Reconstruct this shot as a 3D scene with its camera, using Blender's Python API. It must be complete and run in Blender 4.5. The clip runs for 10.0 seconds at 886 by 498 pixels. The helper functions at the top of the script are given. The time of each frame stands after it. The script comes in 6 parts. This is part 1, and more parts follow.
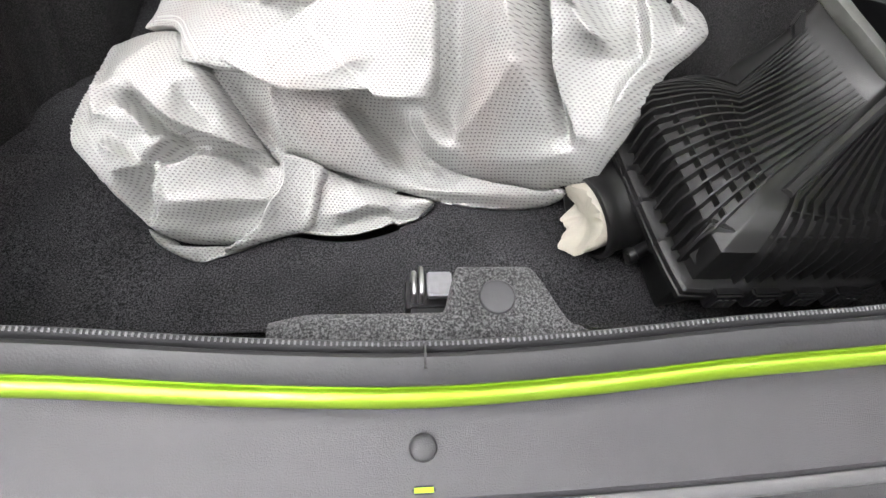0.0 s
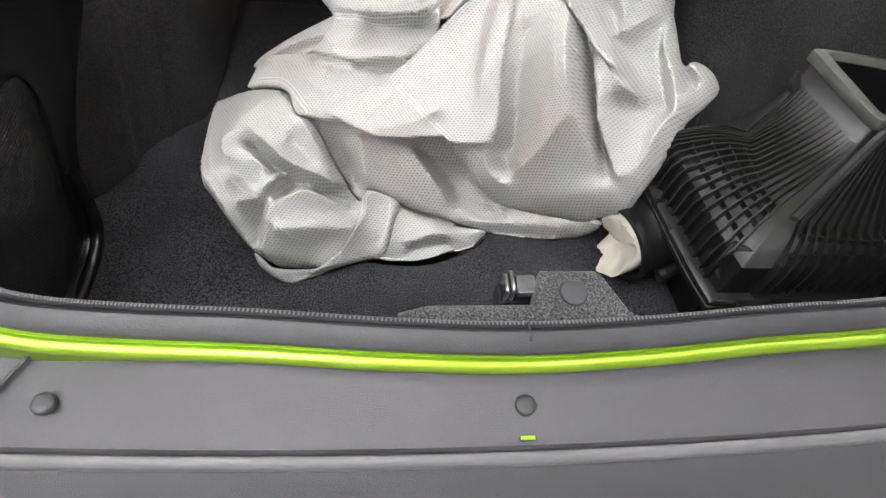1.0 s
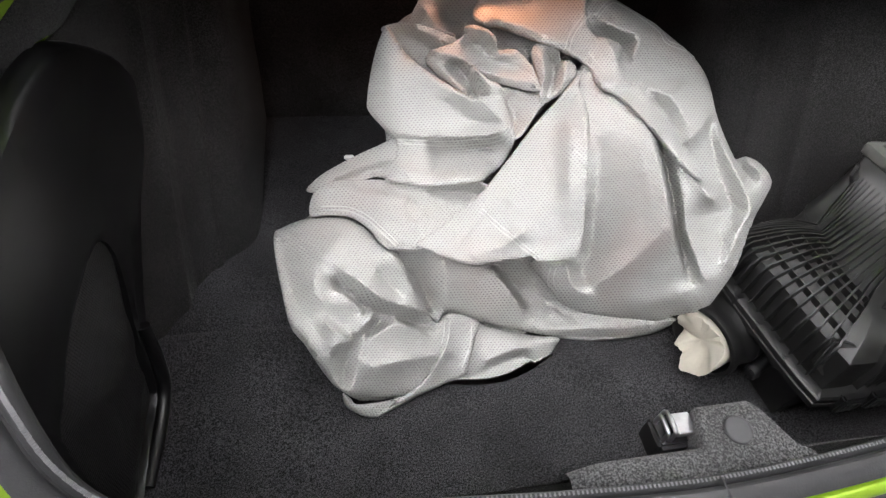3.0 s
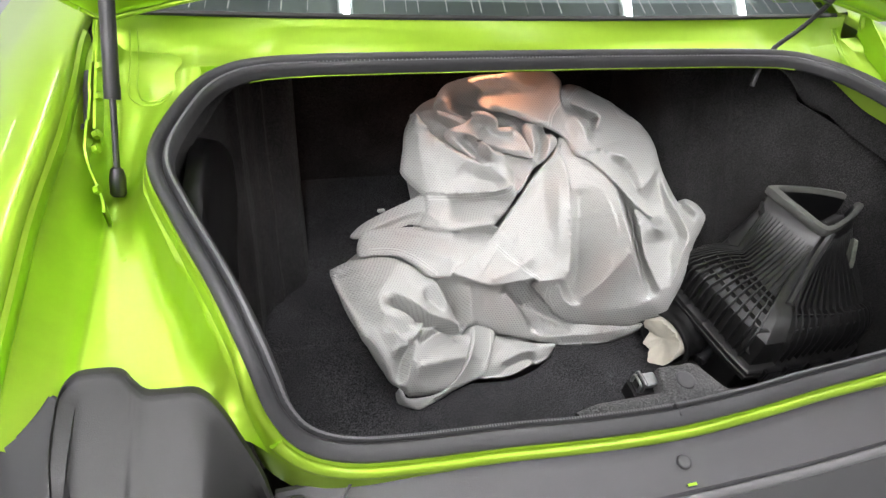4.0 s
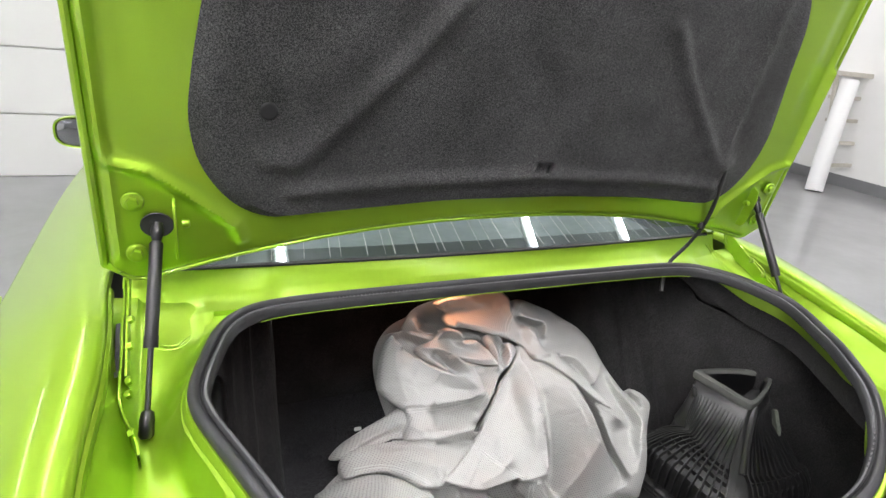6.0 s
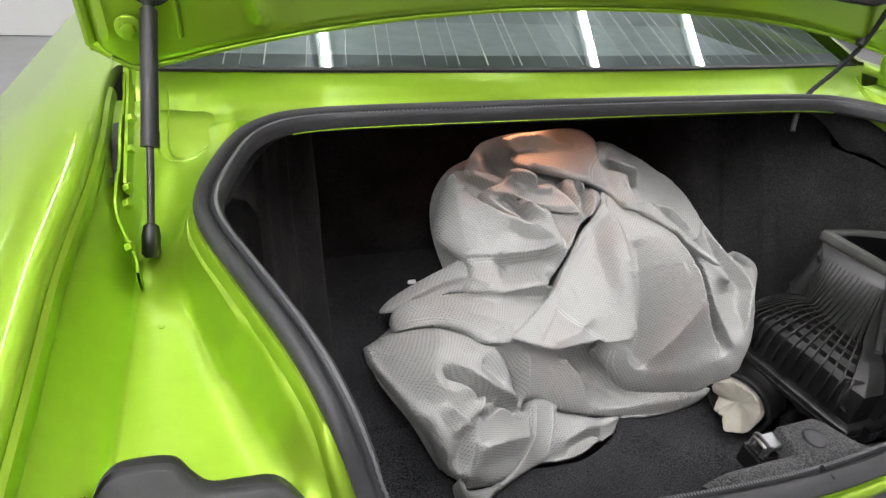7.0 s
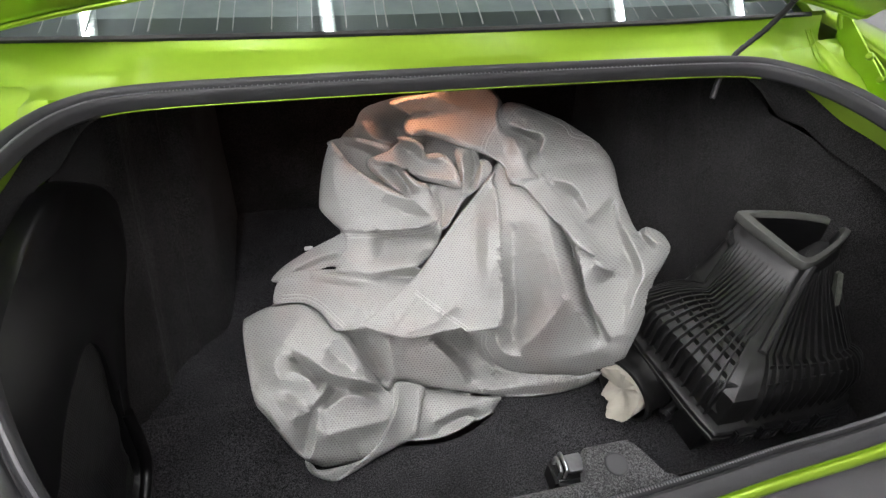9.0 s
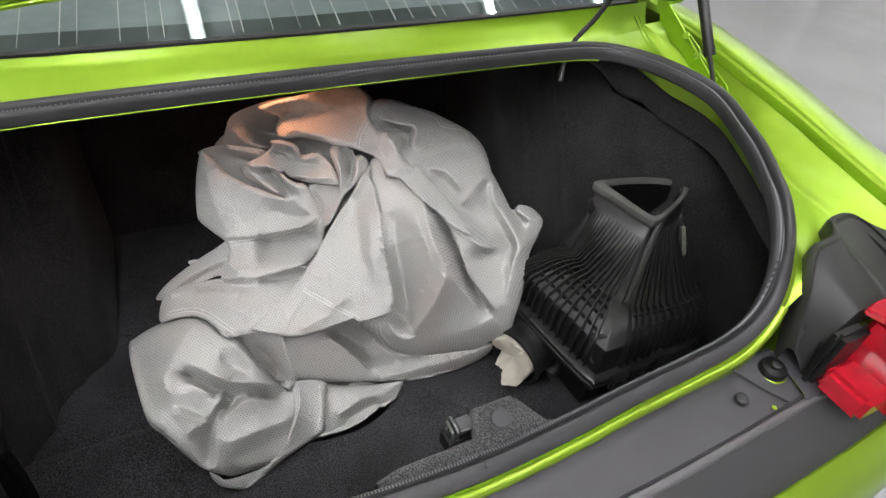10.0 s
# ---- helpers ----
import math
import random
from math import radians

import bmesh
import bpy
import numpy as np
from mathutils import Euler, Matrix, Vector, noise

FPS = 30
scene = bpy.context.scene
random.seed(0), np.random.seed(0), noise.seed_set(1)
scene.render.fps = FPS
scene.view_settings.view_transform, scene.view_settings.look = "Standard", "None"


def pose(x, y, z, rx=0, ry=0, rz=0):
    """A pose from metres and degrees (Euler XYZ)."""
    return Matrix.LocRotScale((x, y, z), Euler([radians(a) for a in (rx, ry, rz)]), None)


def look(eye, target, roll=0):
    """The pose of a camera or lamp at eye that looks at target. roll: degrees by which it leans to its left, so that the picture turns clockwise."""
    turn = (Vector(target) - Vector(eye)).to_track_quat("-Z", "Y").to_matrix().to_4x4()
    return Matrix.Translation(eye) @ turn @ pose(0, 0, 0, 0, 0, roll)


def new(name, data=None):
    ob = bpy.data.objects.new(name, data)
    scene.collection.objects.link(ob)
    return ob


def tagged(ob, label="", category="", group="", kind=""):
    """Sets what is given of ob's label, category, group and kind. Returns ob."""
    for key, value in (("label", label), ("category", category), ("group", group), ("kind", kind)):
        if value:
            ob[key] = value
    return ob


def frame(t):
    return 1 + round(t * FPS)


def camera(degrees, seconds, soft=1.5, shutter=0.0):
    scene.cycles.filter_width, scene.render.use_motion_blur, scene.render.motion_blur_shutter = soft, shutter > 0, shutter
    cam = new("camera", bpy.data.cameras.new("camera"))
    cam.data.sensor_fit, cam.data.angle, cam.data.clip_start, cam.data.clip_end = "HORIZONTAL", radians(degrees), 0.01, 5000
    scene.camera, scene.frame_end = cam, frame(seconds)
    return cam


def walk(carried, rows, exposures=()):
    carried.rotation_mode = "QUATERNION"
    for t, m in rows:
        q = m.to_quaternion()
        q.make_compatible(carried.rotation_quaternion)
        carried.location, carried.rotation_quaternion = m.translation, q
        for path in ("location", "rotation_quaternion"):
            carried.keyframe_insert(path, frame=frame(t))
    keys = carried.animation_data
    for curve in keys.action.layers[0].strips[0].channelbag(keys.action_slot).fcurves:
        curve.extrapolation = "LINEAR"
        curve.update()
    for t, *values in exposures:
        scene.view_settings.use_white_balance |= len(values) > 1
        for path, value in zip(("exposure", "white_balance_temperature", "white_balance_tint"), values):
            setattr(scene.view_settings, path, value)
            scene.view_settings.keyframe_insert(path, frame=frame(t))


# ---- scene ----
from mathutils.bvhtree import BVHTree
from mathutils.geometry import delaunay_2d_cdt

cam = camera(76.6, 10.0)
PATH = [
    (0, (-0.033, 0.038, 1.196), (0.205, 1.007, -0.537), 11.9),
    (0.5, (-0.114, -0.014, 1.225), (0.112, 1.033, -0.464), 10.7),
    (1, (-0.135, -0.054, 1.277), (0.096, 1.059, -0.368), 10.0),
    (1.5, (-0.147, -0.014, 1.313), (0.096, 1.189, -0.266), 8.8),
    (2, (-0.198, 0.075, 1.295), (0.063, 1.342, -0.23), 8.2),
    (2.5, (-0.249, 0.104, 1.277), (0.041, 1.385, -0.231), 7.9),
    (3.8, (-0.426, -0.113, 1.426), (0.029, 1.206, -0.007), 7.9),
    (4, (-0.462, -0.136, 1.473), (0.009, 1.239, 0.098), 7.7),
    (4.5, (-0.543, -0.195, 1.557), (-0.009, 1.407, 0.485), 7.4),
    (5, (-0.623, -0.251, 1.576), (0.035, 1.433, 0.721), 7.1),
    (5.2, (-0.633, -0.265, 1.593), (0.074, 1.415, 0.77), 7.1),
    (6.3, (-0.609, -0.154, 1.499), (0.204, 1.525, 0.779), 6.2),
    (6.5, (-0.592, -0.119, 1.454), (0.196, 1.545, 0.674), 6.2),
    (7, (-0.571, -0.067, 1.352), (0.015, 1.496, 0.251), 5.6),
    (7.5, (-0.555, -0.057, 1.336), (-0.153, 1.404, 0.032), 5.0),
    (8, (-0.516, -0.036, 1.367), (-0.153, 1.407, 0.03), 4.8),
    (8.5, (-0.41, -0.026, 1.394), (-0.038, 1.408, 0.049), 4.7),
    (9, (-0.252, -0.042, 1.431), (0.165, 1.378, 0.086), 4.5),
    (9.5, (-0.213, -0.062, 1.458), (0.396, 1.299, 0.126), 5.7),
    (10, (-0.224, -0.098, 1.447), (0.497, 1.219, 0.126), 6.1),
]
walk(cam, [(t, look(eye, target, roll)) for t, eye, target, roll in PATH],
     exposures=[(0.0, 0.38), (0.5, 0.20), (1.0, 0.06), (2.0, -0.02), (2.7, -0.02), (4.0, 0.0), (4.5, 0.08), (5.2, 0.05), (6.5, -0.28), (7.5, -0.46), (9.0, -0.5), (10.0, -0.45)])

# ---- world and large lights ----
world = bpy.data.worlds.new("hall_air")
scene.world = world
world.use_nodes = True
world.node_tree.nodes["Background"].inputs[0].default_value = (0.9, 0.95, 1.0, 1)
world.node_tree.nodes["Background"].inputs[1].default_value = 0.02
TUBE_POWER = 50.0
TRUNK_LAMP_WATTS = 0.22


# ---- small building helpers ----
def empty_thing(name, label, category, at=(0, 0, 0), group="", kind=""):
    ob = new(name)
    ob.empty_display_size = 0.05
    ob.location = at
    return tagged(ob, label, category, group, kind)


def smooth_mesh(bm, name, angle=40):
    bmesh.ops.recalc_face_normals(bm, faces=bm.faces)
    me = bpy.data.meshes.new(name)
    bm.to_mesh(me)
    bm.free()
    for p in me.polygons:
        p.use_smooth = True
    me.set_sharp_from_angle(angle=radians(angle))
    return me


def part(name, bm, material, parent=None, label="", angle=40):
    """One bmesh as one mesh object under a thing or a part; coordinates are the world's."""
    me = smooth_mesh(bm, name, angle) if isinstance(bm, bmesh.types.BMesh) else bm
    me.materials.append(material)
    ob = new(name, me)
    if parent is not None:
        ob.parent = parent
        base = Vector(parent.location)
        if parent.parent is not None:
            base = base + Vector(parent.parent.location)
        ob.location = -base
    if label:
        ob["label"] = label
    return ob


def structure(name, bm, material, label, category):
    ob = part(name, bm, material)
    return tagged(ob, label, category, "", "structure")


def box(bm, lo, hi, bevel=0.0):
    lo, hi = Vector(lo), Vector(hi)
    m = Matrix.LocRotScale((lo + hi) / 2, None, hi - lo)
    made = bmesh.ops.create_cube(bm, size=1, matrix=m)
    if bevel:
        edges = list({e for v in made["verts"] for e in v.link_edges})
        bmesh.ops.bevel(bm, geom=edges, offset=bevel, segments=2, affect="EDGES", clamp_overlap=True)
    return bm


def one_box(lo, hi, bevel=0.0):
    return box(bmesh.new(), lo, hi, bevel)


def slab(points, thick, bevel=0.0):
    """A plate from a loop of 3D points, thickened along -normal."""
    bm = bmesh.new()
    face = bm.faces.new([bm.verts.new(p) for p in points])
    face.normal_update()
    n = face.normal.copy()
    ext = bmesh.ops.extrude_face_region(bm, geom=[face])
    for v in ext["geom"]:
        if isinstance(v, bmesh.types.BMVert):
            v.co -= n * thick
    if bevel:
        bmesh.ops.bevel(bm, geom=list(bm.edges), offset=bevel, segments=2, affect="EDGES", clamp_overlap=True)
    return bm


def spline(points, n, closed=False):
    """n points on a Catmull-Rom curve through the given ones."""
    p = [Vector(q) for q in points]
    k = len(p)
    spans = k if closed else k - 1
    out = []
    for i in range(n):
        s = i * spans / (n if closed else n - 1)
        a = min(int(s), spans - 1)
        f = s - a
        if closed:
            q = [p[(a + d) % k] for d in (-1, 0, 1, 2)]
        else:
            q = [p[max(0, min(k - 1, a + d))] for d in (-1, 0, 1, 2)]
        out.append(0.5 * (2 * q[1] + (q[2] - q[0]) * f + (2 * q[0] - 5 * q[1] + 4 * q[2] - q[3]) * f * f
                          + (3 * q[1] - q[0] - 3 * q[2] + q[3]) * f ** 3))
    return out


def grid(rows, closed_u=False, closed_v=False):
    """A sheet of quads through rows of points."""
    bm = bmesh.new()
    v = [[bm.verts.new(p) for p in row] for row in rows]
    nu, nv = len(v), len(v[0])
    for a in range(nu if closed_u else nu - 1):
        for b in range(nv if closed_v else nv - 1):
            c, d = (a + 1) % nu, (b + 1) % nv
            bm.faces.new((v[a][b], v[c][b], v[c][d], v[a][d]))
    return bm


def tube(points, radius, sides=12, taper=None, caps=True):
    pts = [Vector(p) for p in points]
    rows = []
    for i, p in enumerate(pts):
        t = (pts[min(i + 1, len(pts) - 1)] - pts[max(i - 1, 0)]).normalized()
        side = t.cross(Vector((0.31, 0.17, 0.93))).normalized()
        up = side.cross(t)
        r = radius if taper is None else taper[i]
        rows.append([p + r * (math.cos(2 * math.pi * k / sides) * side + math.sin(2 * math.pi * k / sides) * up)
                     for k in range(sides)])
    bm = grid(rows, closed_v=True)
    if caps:
        bm.verts.ensure_lookup_table()
        n = len(rows)
        bm.faces.new([bm.verts[k] for k in range(sides)])
        bm.faces.new([bm.verts[(n - 1) * sides + k] for k in range(sides)])
    return bm


def disc_cap(at, normal, radius, height, sides=28, dome=0.3):
    """A round push cap with a rolled edge."""
    z = Vector(normal).normalized()
    x = z.orthogonal().normalized()
    y = z.cross(x)
    prof = [(1.0, 0.0), (1.03, 0.35), (0.98, 0.7), (0.9, 0.85), (0.6, 0.85 + 0.1 * dome), (0.3, 0.9 + 0.1 * dome), (0.02, 0.92 + 0.1 * dome)]
    rows = [[Vector(at) + radius * r * (math.cos(a) * x + math.sin(a) * y) + height * h * z
             for a in [2 * math.pi * k / sides for k in range(sides)]] for r, h in prof]
    bm = grid(rows, closed_v=True)
    bm.verts.ensure_lookup_table()
    bm.faces.new([bm.verts[(len(rows) - 1) * sides + k] for k in range(sides)])
    return bm


def join(*meshes):
    """Several bmeshes into one."""
    out = bmesh.new()
    for m in meshes:
        me = bpy.data.meshes.new("join")
        m.to_mesh(me)
        m.free()
        out.from_mesh(me)
        bpy.data.meshes.remove(me)
    return out


def smoothstep(a, b, x):
    f = max(0.0, min(1.0, (x - a) / (b - a)))
    return f * f * (3 - 2 * f)


# ---- materials ----
def material(name, color, rough=0.5, metal=0.0, coat=0.0, coat_rough=0.03, bump=0.0, bump_scale=300.0, vary=0.0, vary_scale=6.0, spec=0.5, sheen=0.0, detail=4.0, rough_vary=0.0, second=None):
    m = bpy.data.materials.new(name)
    m.use_nodes = True
    nt = m.node_tree
    bs = nt.nodes["Principled BSDF"]
    bs.inputs["Base Color"].default_value = (*color, 1)
    bs.inputs["Roughness"].default_value = rough
    bs.inputs["Metallic"].default_value = metal
    bs.inputs["Coat Weight"].default_value = coat
    bs.inputs["Coat Roughness"].default_value = coat_rough
    bs.inputs["Specular IOR Level"].default_value = spec
    if sheen:
        bs.inputs["Sheen Weight"].default_value = sheen
        bs.inputs["Sheen Roughness"].default_value = 0.4
    co = nt.nodes.new("ShaderNodeTexCoord")
    if vary or second:
        n = nt.nodes.new("ShaderNodeTexNoise")
        n.inputs["Scale"].default_value = vary_scale
        n.inputs["Detail"].default_value = 6
        n.inputs["Roughness"].default_value = 0.65
        nt.links.new(co.outputs["Object"], n.inputs["Vector"])
        ramp = nt.nodes.new("ShaderNodeValToRGB")
        ramp.color_ramp.elements[0].position, ramp.color_ramp.elements[1].position = 0.3, 0.7
        other = second or tuple(c * (1 - vary) for c in color)
        ramp.color_ramp.elements[0].color = (*other, 1)
        ramp.color_ramp.elements[1].color = (*[min(1, c * (1 + vary * 0.6)) for c in color], 1)
        nt.links.new(n.outputs["Fac"], ramp.inputs["Fac"])
        nt.links.new(ramp.outputs["Color"], bs.inputs["Base Color"])
        if rough_vary:
            mp = nt.nodes.new("ShaderNodeMapRange")
            mp.inputs["To Min"].default_value, mp.inputs["To Max"].default_value = rough - rough_vary, rough + rough_vary
            nt.links.new(n.outputs["Fac"], mp.inputs["Value"])
            nt.links.new(mp.outputs["Result"], bs.inputs["Roughness"])
    if bump:
        n2 = nt.nodes.new("ShaderNodeTexNoise")
        n2.inputs["Scale"].default_value = bump_scale
        n2.inputs["Detail"].default_value = detail
        nt.links.new(co.outputs["Object"], n2.inputs["Vector"])
        b = nt.nodes.new("ShaderNodeBump")
        b.inputs["Strength"].default_value = bump
        b.inputs["Distance"].default_value = 0.002
        nt.links.new(n2.outputs["Fac"], b.inputs["Height"])
        nt.links.new(b.outputs["Normal"], bs.inputs["Normal"])
    return m


def carpet_material(name, dark, light, scale=430.0, strength=0.3):
    """Needle-felt: fine speckle of dark and pale fibres over a soft unevenness."""
    m = bpy.data.materials.new(name)
    m.use_nodes = True
    nt = m.node_tree
    bs = nt.nodes["Principled BSDF"]
    bs.inputs["Roughness"].default_value = 0.95
    bs.inputs["Specular IOR Level"].default_value = 0.15
    bs.inputs["Sheen Weight"].default_value = 0.08
    co = nt.nodes.new("ShaderNodeTexCoord")
    n = nt.nodes.new("ShaderNodeTexNoise")
    n.inputs["Scale"].default_value, n.inputs["Detail"].default_value, n.inputs["Roughness"].default_value = scale, 5, 0.75
    big = nt.nodes.new("ShaderNodeTexNoise")
    big.inputs["Scale"].default_value, big.inputs["Detail"].default_value = 9, 5
    nt.links.new(co.outputs["Object"], n.inputs["Vector"])
    nt.links.new(co.outputs["Object"], big.inputs["Vector"])
    ramp = nt.nodes.new("ShaderNodeValToRGB")
    ramp.color_ramp.elements[0].position, ramp.color_ramp.elements[1].position = 0.44, 0.62
    ramp.color_ramp.elements[0].color, ramp.color_ramp.elements[1].color = (*dark, 1), (*light, 1)
    nt.links.new(n.outputs["Fac"], ramp.inputs["Fac"])
    mix = nt.nodes.new("ShaderNodeMix")
    mix.data_type, mix.blend_type = "RGBA", "MULTIPLY"
    mix.inputs[0].default_value = 0.7
    nt.links.new(ramp.outputs["Color"], mix.inputs[6])
    nt.links.new(big.outputs["Color"], mix.inputs[7])
    r2 = nt.nodes.new("ShaderNodeMapRange")
    r2.inputs["From Min"].default_value, r2.inputs["From Max"].default_value = 0.3, 0.7
    r2.inputs["To Min"].default_value, r2.inputs["To Max"].default_value = 0.5, 1.4
    nt.links.new(big.outputs["Fac"], r2.inputs["Value"])
    nt.links.new(r2.outputs["Result"], mix.inputs[7])
    nt.links.new(mix.outputs[2], bs.inputs["Base Color"])
    b = nt.nodes.new("ShaderNodeBump")
    b.inputs["Strength"].default_value, b.inputs["Distance"].default_value = strength, 0.003
    nt.links.new(n.outputs["Fac"], b.inputs["Height"])
    nt.links.new(b.outputs["Normal"], bs.inputs["Normal"])
    return m


def glow_material(name, color, power):
    m = bpy.data.materials.new(name)
    m.use_nodes = True
    nt = m.node_tree
    bs = nt.nodes["Principled BSDF"]
    bs.inputs["Base Color"].default_value = (*color, 1)
    bs.inputs["Emission Color"].default_value = (*color, 1)
    bs.inputs["Emission Strength"].default_value = power
    return m


def perforated_fabric(name):
    """Pale grey non-woven cover cloth: staggered dimples, fine fibre, a few pinkish stains."""
    m = bpy.data.materials.new(name)
    m.use_nodes = True
    nt = m.node_tree
    bs = nt.nodes["Principled BSDF"]
    bs.inputs["Roughness"].default_value = 0.95
    bs.inputs["Specular IOR Level"].default_value = 0.0
    uv = nt.nodes.new("ShaderNodeUVMap")
    uv.uv_map = "cloth"
    sep = nt.nodes.new("ShaderNodeSeparateXYZ")
    nt.links.new(uv.outputs["UV"], sep.inputs[0])

    def calc(op, a, b=None):
        n = nt.nodes.new("ShaderNodeMath")
        n.operation = op
        for i, v in enumerate((a, b)):
            if v is None:
                continue
            if isinstance(v, (int, float)):
                n.inputs[i].default_value = v
            else:
                nt.links.new(v, n.inputs[i])
        return n.outputs[0]

    wob = nt.nodes.new("ShaderNodeTexNoise")
    wob.inputs["Scale"].default_value = 14
    nt.links.new(uv.outputs["UV"], wob.inputs["Vector"])
    x = calc("ADD", calc("MULTIPLY", sep.outputs[0], 178.0), calc("MULTIPLY", wob.outputs["Fac"], 2.0))
    y = calc("ADD", calc("MULTIPLY", sep.outputs[1], 276.0), calc("MULTIPLY", wob.outputs["Fac"], 2.0))
    row = calc("FLOOR", y)
    shift = calc("MULTIPLY", calc("MODULO", row, 2.0), 0.5)
    fx = calc("SUBTRACT", calc("FRACT", calc("ADD", calc("ADD", x, shift), 200.0)), 0.5)
    fy = calc("SUBTRACT", calc("FRACT", calc("ADD", y, 200.0)), 0.5)
    r = calc("SQRT", calc("ADD", calc("MULTIPLY", calc("MULTIPLY", fx, fx), 1.0), calc("MULTIPLY", calc("MULTIPLY", fy, fy), 1.6)))
    hole = nt.nodes.new("ShaderNodeMapRange")
    hole.interpolation_type = "SMOOTHSTEP"
    hole.inputs["From Min"].default_value, hole.inputs["From Max"].default_value = 0.10, 0.33
    nt.links.new(r, hole.inputs["Value"])
    fib = nt.nodes.new("ShaderNodeTexNoise")
    fib.inputs["Scale"].default_value, fib.inputs["Detail"].default_value = 500, 3
    nt.links.new(uv.outputs["UV"], fib.inputs["Vector"])
    crease = []
    for scale, amount in ((38.0, 2.2), (95.0, 2.6)):
        cr = nt.nodes.new("ShaderNodeTexNoise")
        cr.inputs["Scale"].default_value, cr.inputs["Detail"].default_value, cr.inputs["Distortion"].default_value = scale, 2, 0.6
        nt.links.new(uv.outputs["UV"], cr.inputs["Vector"])
        crease.append(calc("MULTIPLY", calc("ABSOLUTE", calc("SUBTRACT", cr.outputs["Fac"], 0.5)), amount))
    h = calc("ADD", calc("MULTIPLY", hole.outputs["Result"], 1.35), calc("MULTIPLY", fib.outputs["Fac"], 0.45))
    h = calc("SUBTRACT", calc("SUBTRACT", h, crease[0]), crease[1])
    b = nt.nodes.new("ShaderNodeBump")
    b.inputs["Strength"].default_value, b.inputs["Distance"].default_value = 1.0, 0.0012
    nt.links.new(h, b.inputs["Height"])
    nt.links.new(b.outputs["Normal"], bs.inputs["Normal"])
    st = nt.nodes.new("ShaderNodeTexNoise")
    st.inputs["Scale"].default_value, st.inputs["Detail"].default_value = 5.5, 3
    nt.links.new(uv.outputs["UV"], st.inputs["Vector"])
    ramp = nt.nodes.new("ShaderNodeValToRGB")
    ramp.color_ramp.elements[0].position, ramp.color_ramp.elements[1].position = 0.54, 0.74
    ramp.color_ramp.elements[0].color = (0.55, 0.552, 0.535, 1)
    ramp.color_ramp.elements[1].color = (0.55, 0.505, 0.48, 1)
    nt.links.new(st.outputs["Fac"], ramp.inputs["Fac"])
    dim = nt.nodes.new("ShaderNodeMix")
    dim.data_type, dim.blend_type = "RGBA", "MULTIPLY"
    dim.inputs[0].default_value = 1.0
    tone = nt.nodes.new("ShaderNodeMapRange")
    tone.inputs["To Min"].default_value, tone.inputs["To Max"].default_value = 0.50, 1.0
    nt.links.new(hole.outputs["Result"], tone.inputs["Value"])
    nt.links.new(ramp.outputs["Color"], dim.inputs[6])
    nt.links.new(tone.outputs["Result"], dim.inputs[7])
    nt.links.new(dim.outputs[2], bs.inputs["Base Color"])
    return m


GREEN = material("lime_paint", (0.315, 0.51, 0.03), rough=0.35, metal=0.7, coat=0.6, coat_rough=0.04, vary=0.04, vary_scale=900)
GREEN_IN = material("lime_paint_inner", (0.315, 0.50, 0.03), rough=0.37, metal=0.72, coat=0.5, coat_rough=0.2, vary=0.05, vary_scale=40, bump=0.05, bump_scale=120)
RUBBER = material("black_rubber", (0.020, 0.020, 0.0215), rough=0.52, vary=0.2, vary_scale=30, bump=0.15, bump_scale=500)
SEAL = material("seal_rubber", (0.028, 0.028, 0.030), rough=0.52, vary=0.2, vary_scale=30, bump=0.15, bump_scale=500)
SILL = material("grey_plastic", (0.046, 0.045, 0.049), rough=0.42, vary=0.1, vary_scale=12, bump=0.35, bump_scale=900, rough_vary=0.06)
SILL_EDGE = material("grey_plastic_edge", (0.10, 0.099, 0.102), rough=0.4, vary=0.06, vary_scale=20, bump=0.2, bump_scale=900)
FASCIA = material("grey_fascia", (0.038, 0.038, 0.04), rough=0.5, vary=0.08, vary_scale=10, bump=0.35, bump_scale=1000)
COVER = material("grey_lamp_cover", (0.020, 0.0198, 0.020), rough=0.45, spec=0.35, vary=0.1, vary_scale=10, bump=0.15, bump_scale=800)
PLASTIC = material("black_plastic", (0.0095, 0.0095, 0.0096), rough=0.40, vary=0.2, vary_scale=15, bump=0.15, bump_scale=700)
GLOSS_BLACK = material("smooth_black_plastic", (0.006, 0.006, 0.0065), rough=0.32, vary=0.15, vary_scale=8)
CAP = material("grey_cap", (0.04, 0.04, 0.043), rough=0.45, bump=0.2, bump_scale=900, vary=0.1, vary_scale=60)
STEEL = material("bright_steel", (0.5, 0.5, 0.52), rough=0.3, metal=1.0, vary=0.15, vary_scale=60)
DARK_STEEL = material("dark_steel", (0.06, 0.06, 0.065), rough=0.35, metal=0.8, vary=0.15, vary_scale=60)
CARPET = carpet_material("trunk_carpet", (0.005, 0.005, 0.0054), (0.090, 0.088, 0.095), scale=470, strength=0.4)
FELT = carpet_material("side_felt", (0.008, 0.008, 0.0082), (0.052, 0.050, 0.051), scale=480, strength=0.5)
LINER = carpet_material("lid_felt", (0.016, 0.016, 0.0165), (0.085, 0.083, 0.084), scale=480)
HEATHER = carpet_material("heather_carpet", (0.022, 0.022, 0.023), (0.15, 0.15, 0.152), scale=480)
FABRIC = perforated_fabric("perforated_cover_cloth")
THREAD = material("white_thread", (0.66, 0.66, 0.64), rough=0.8)
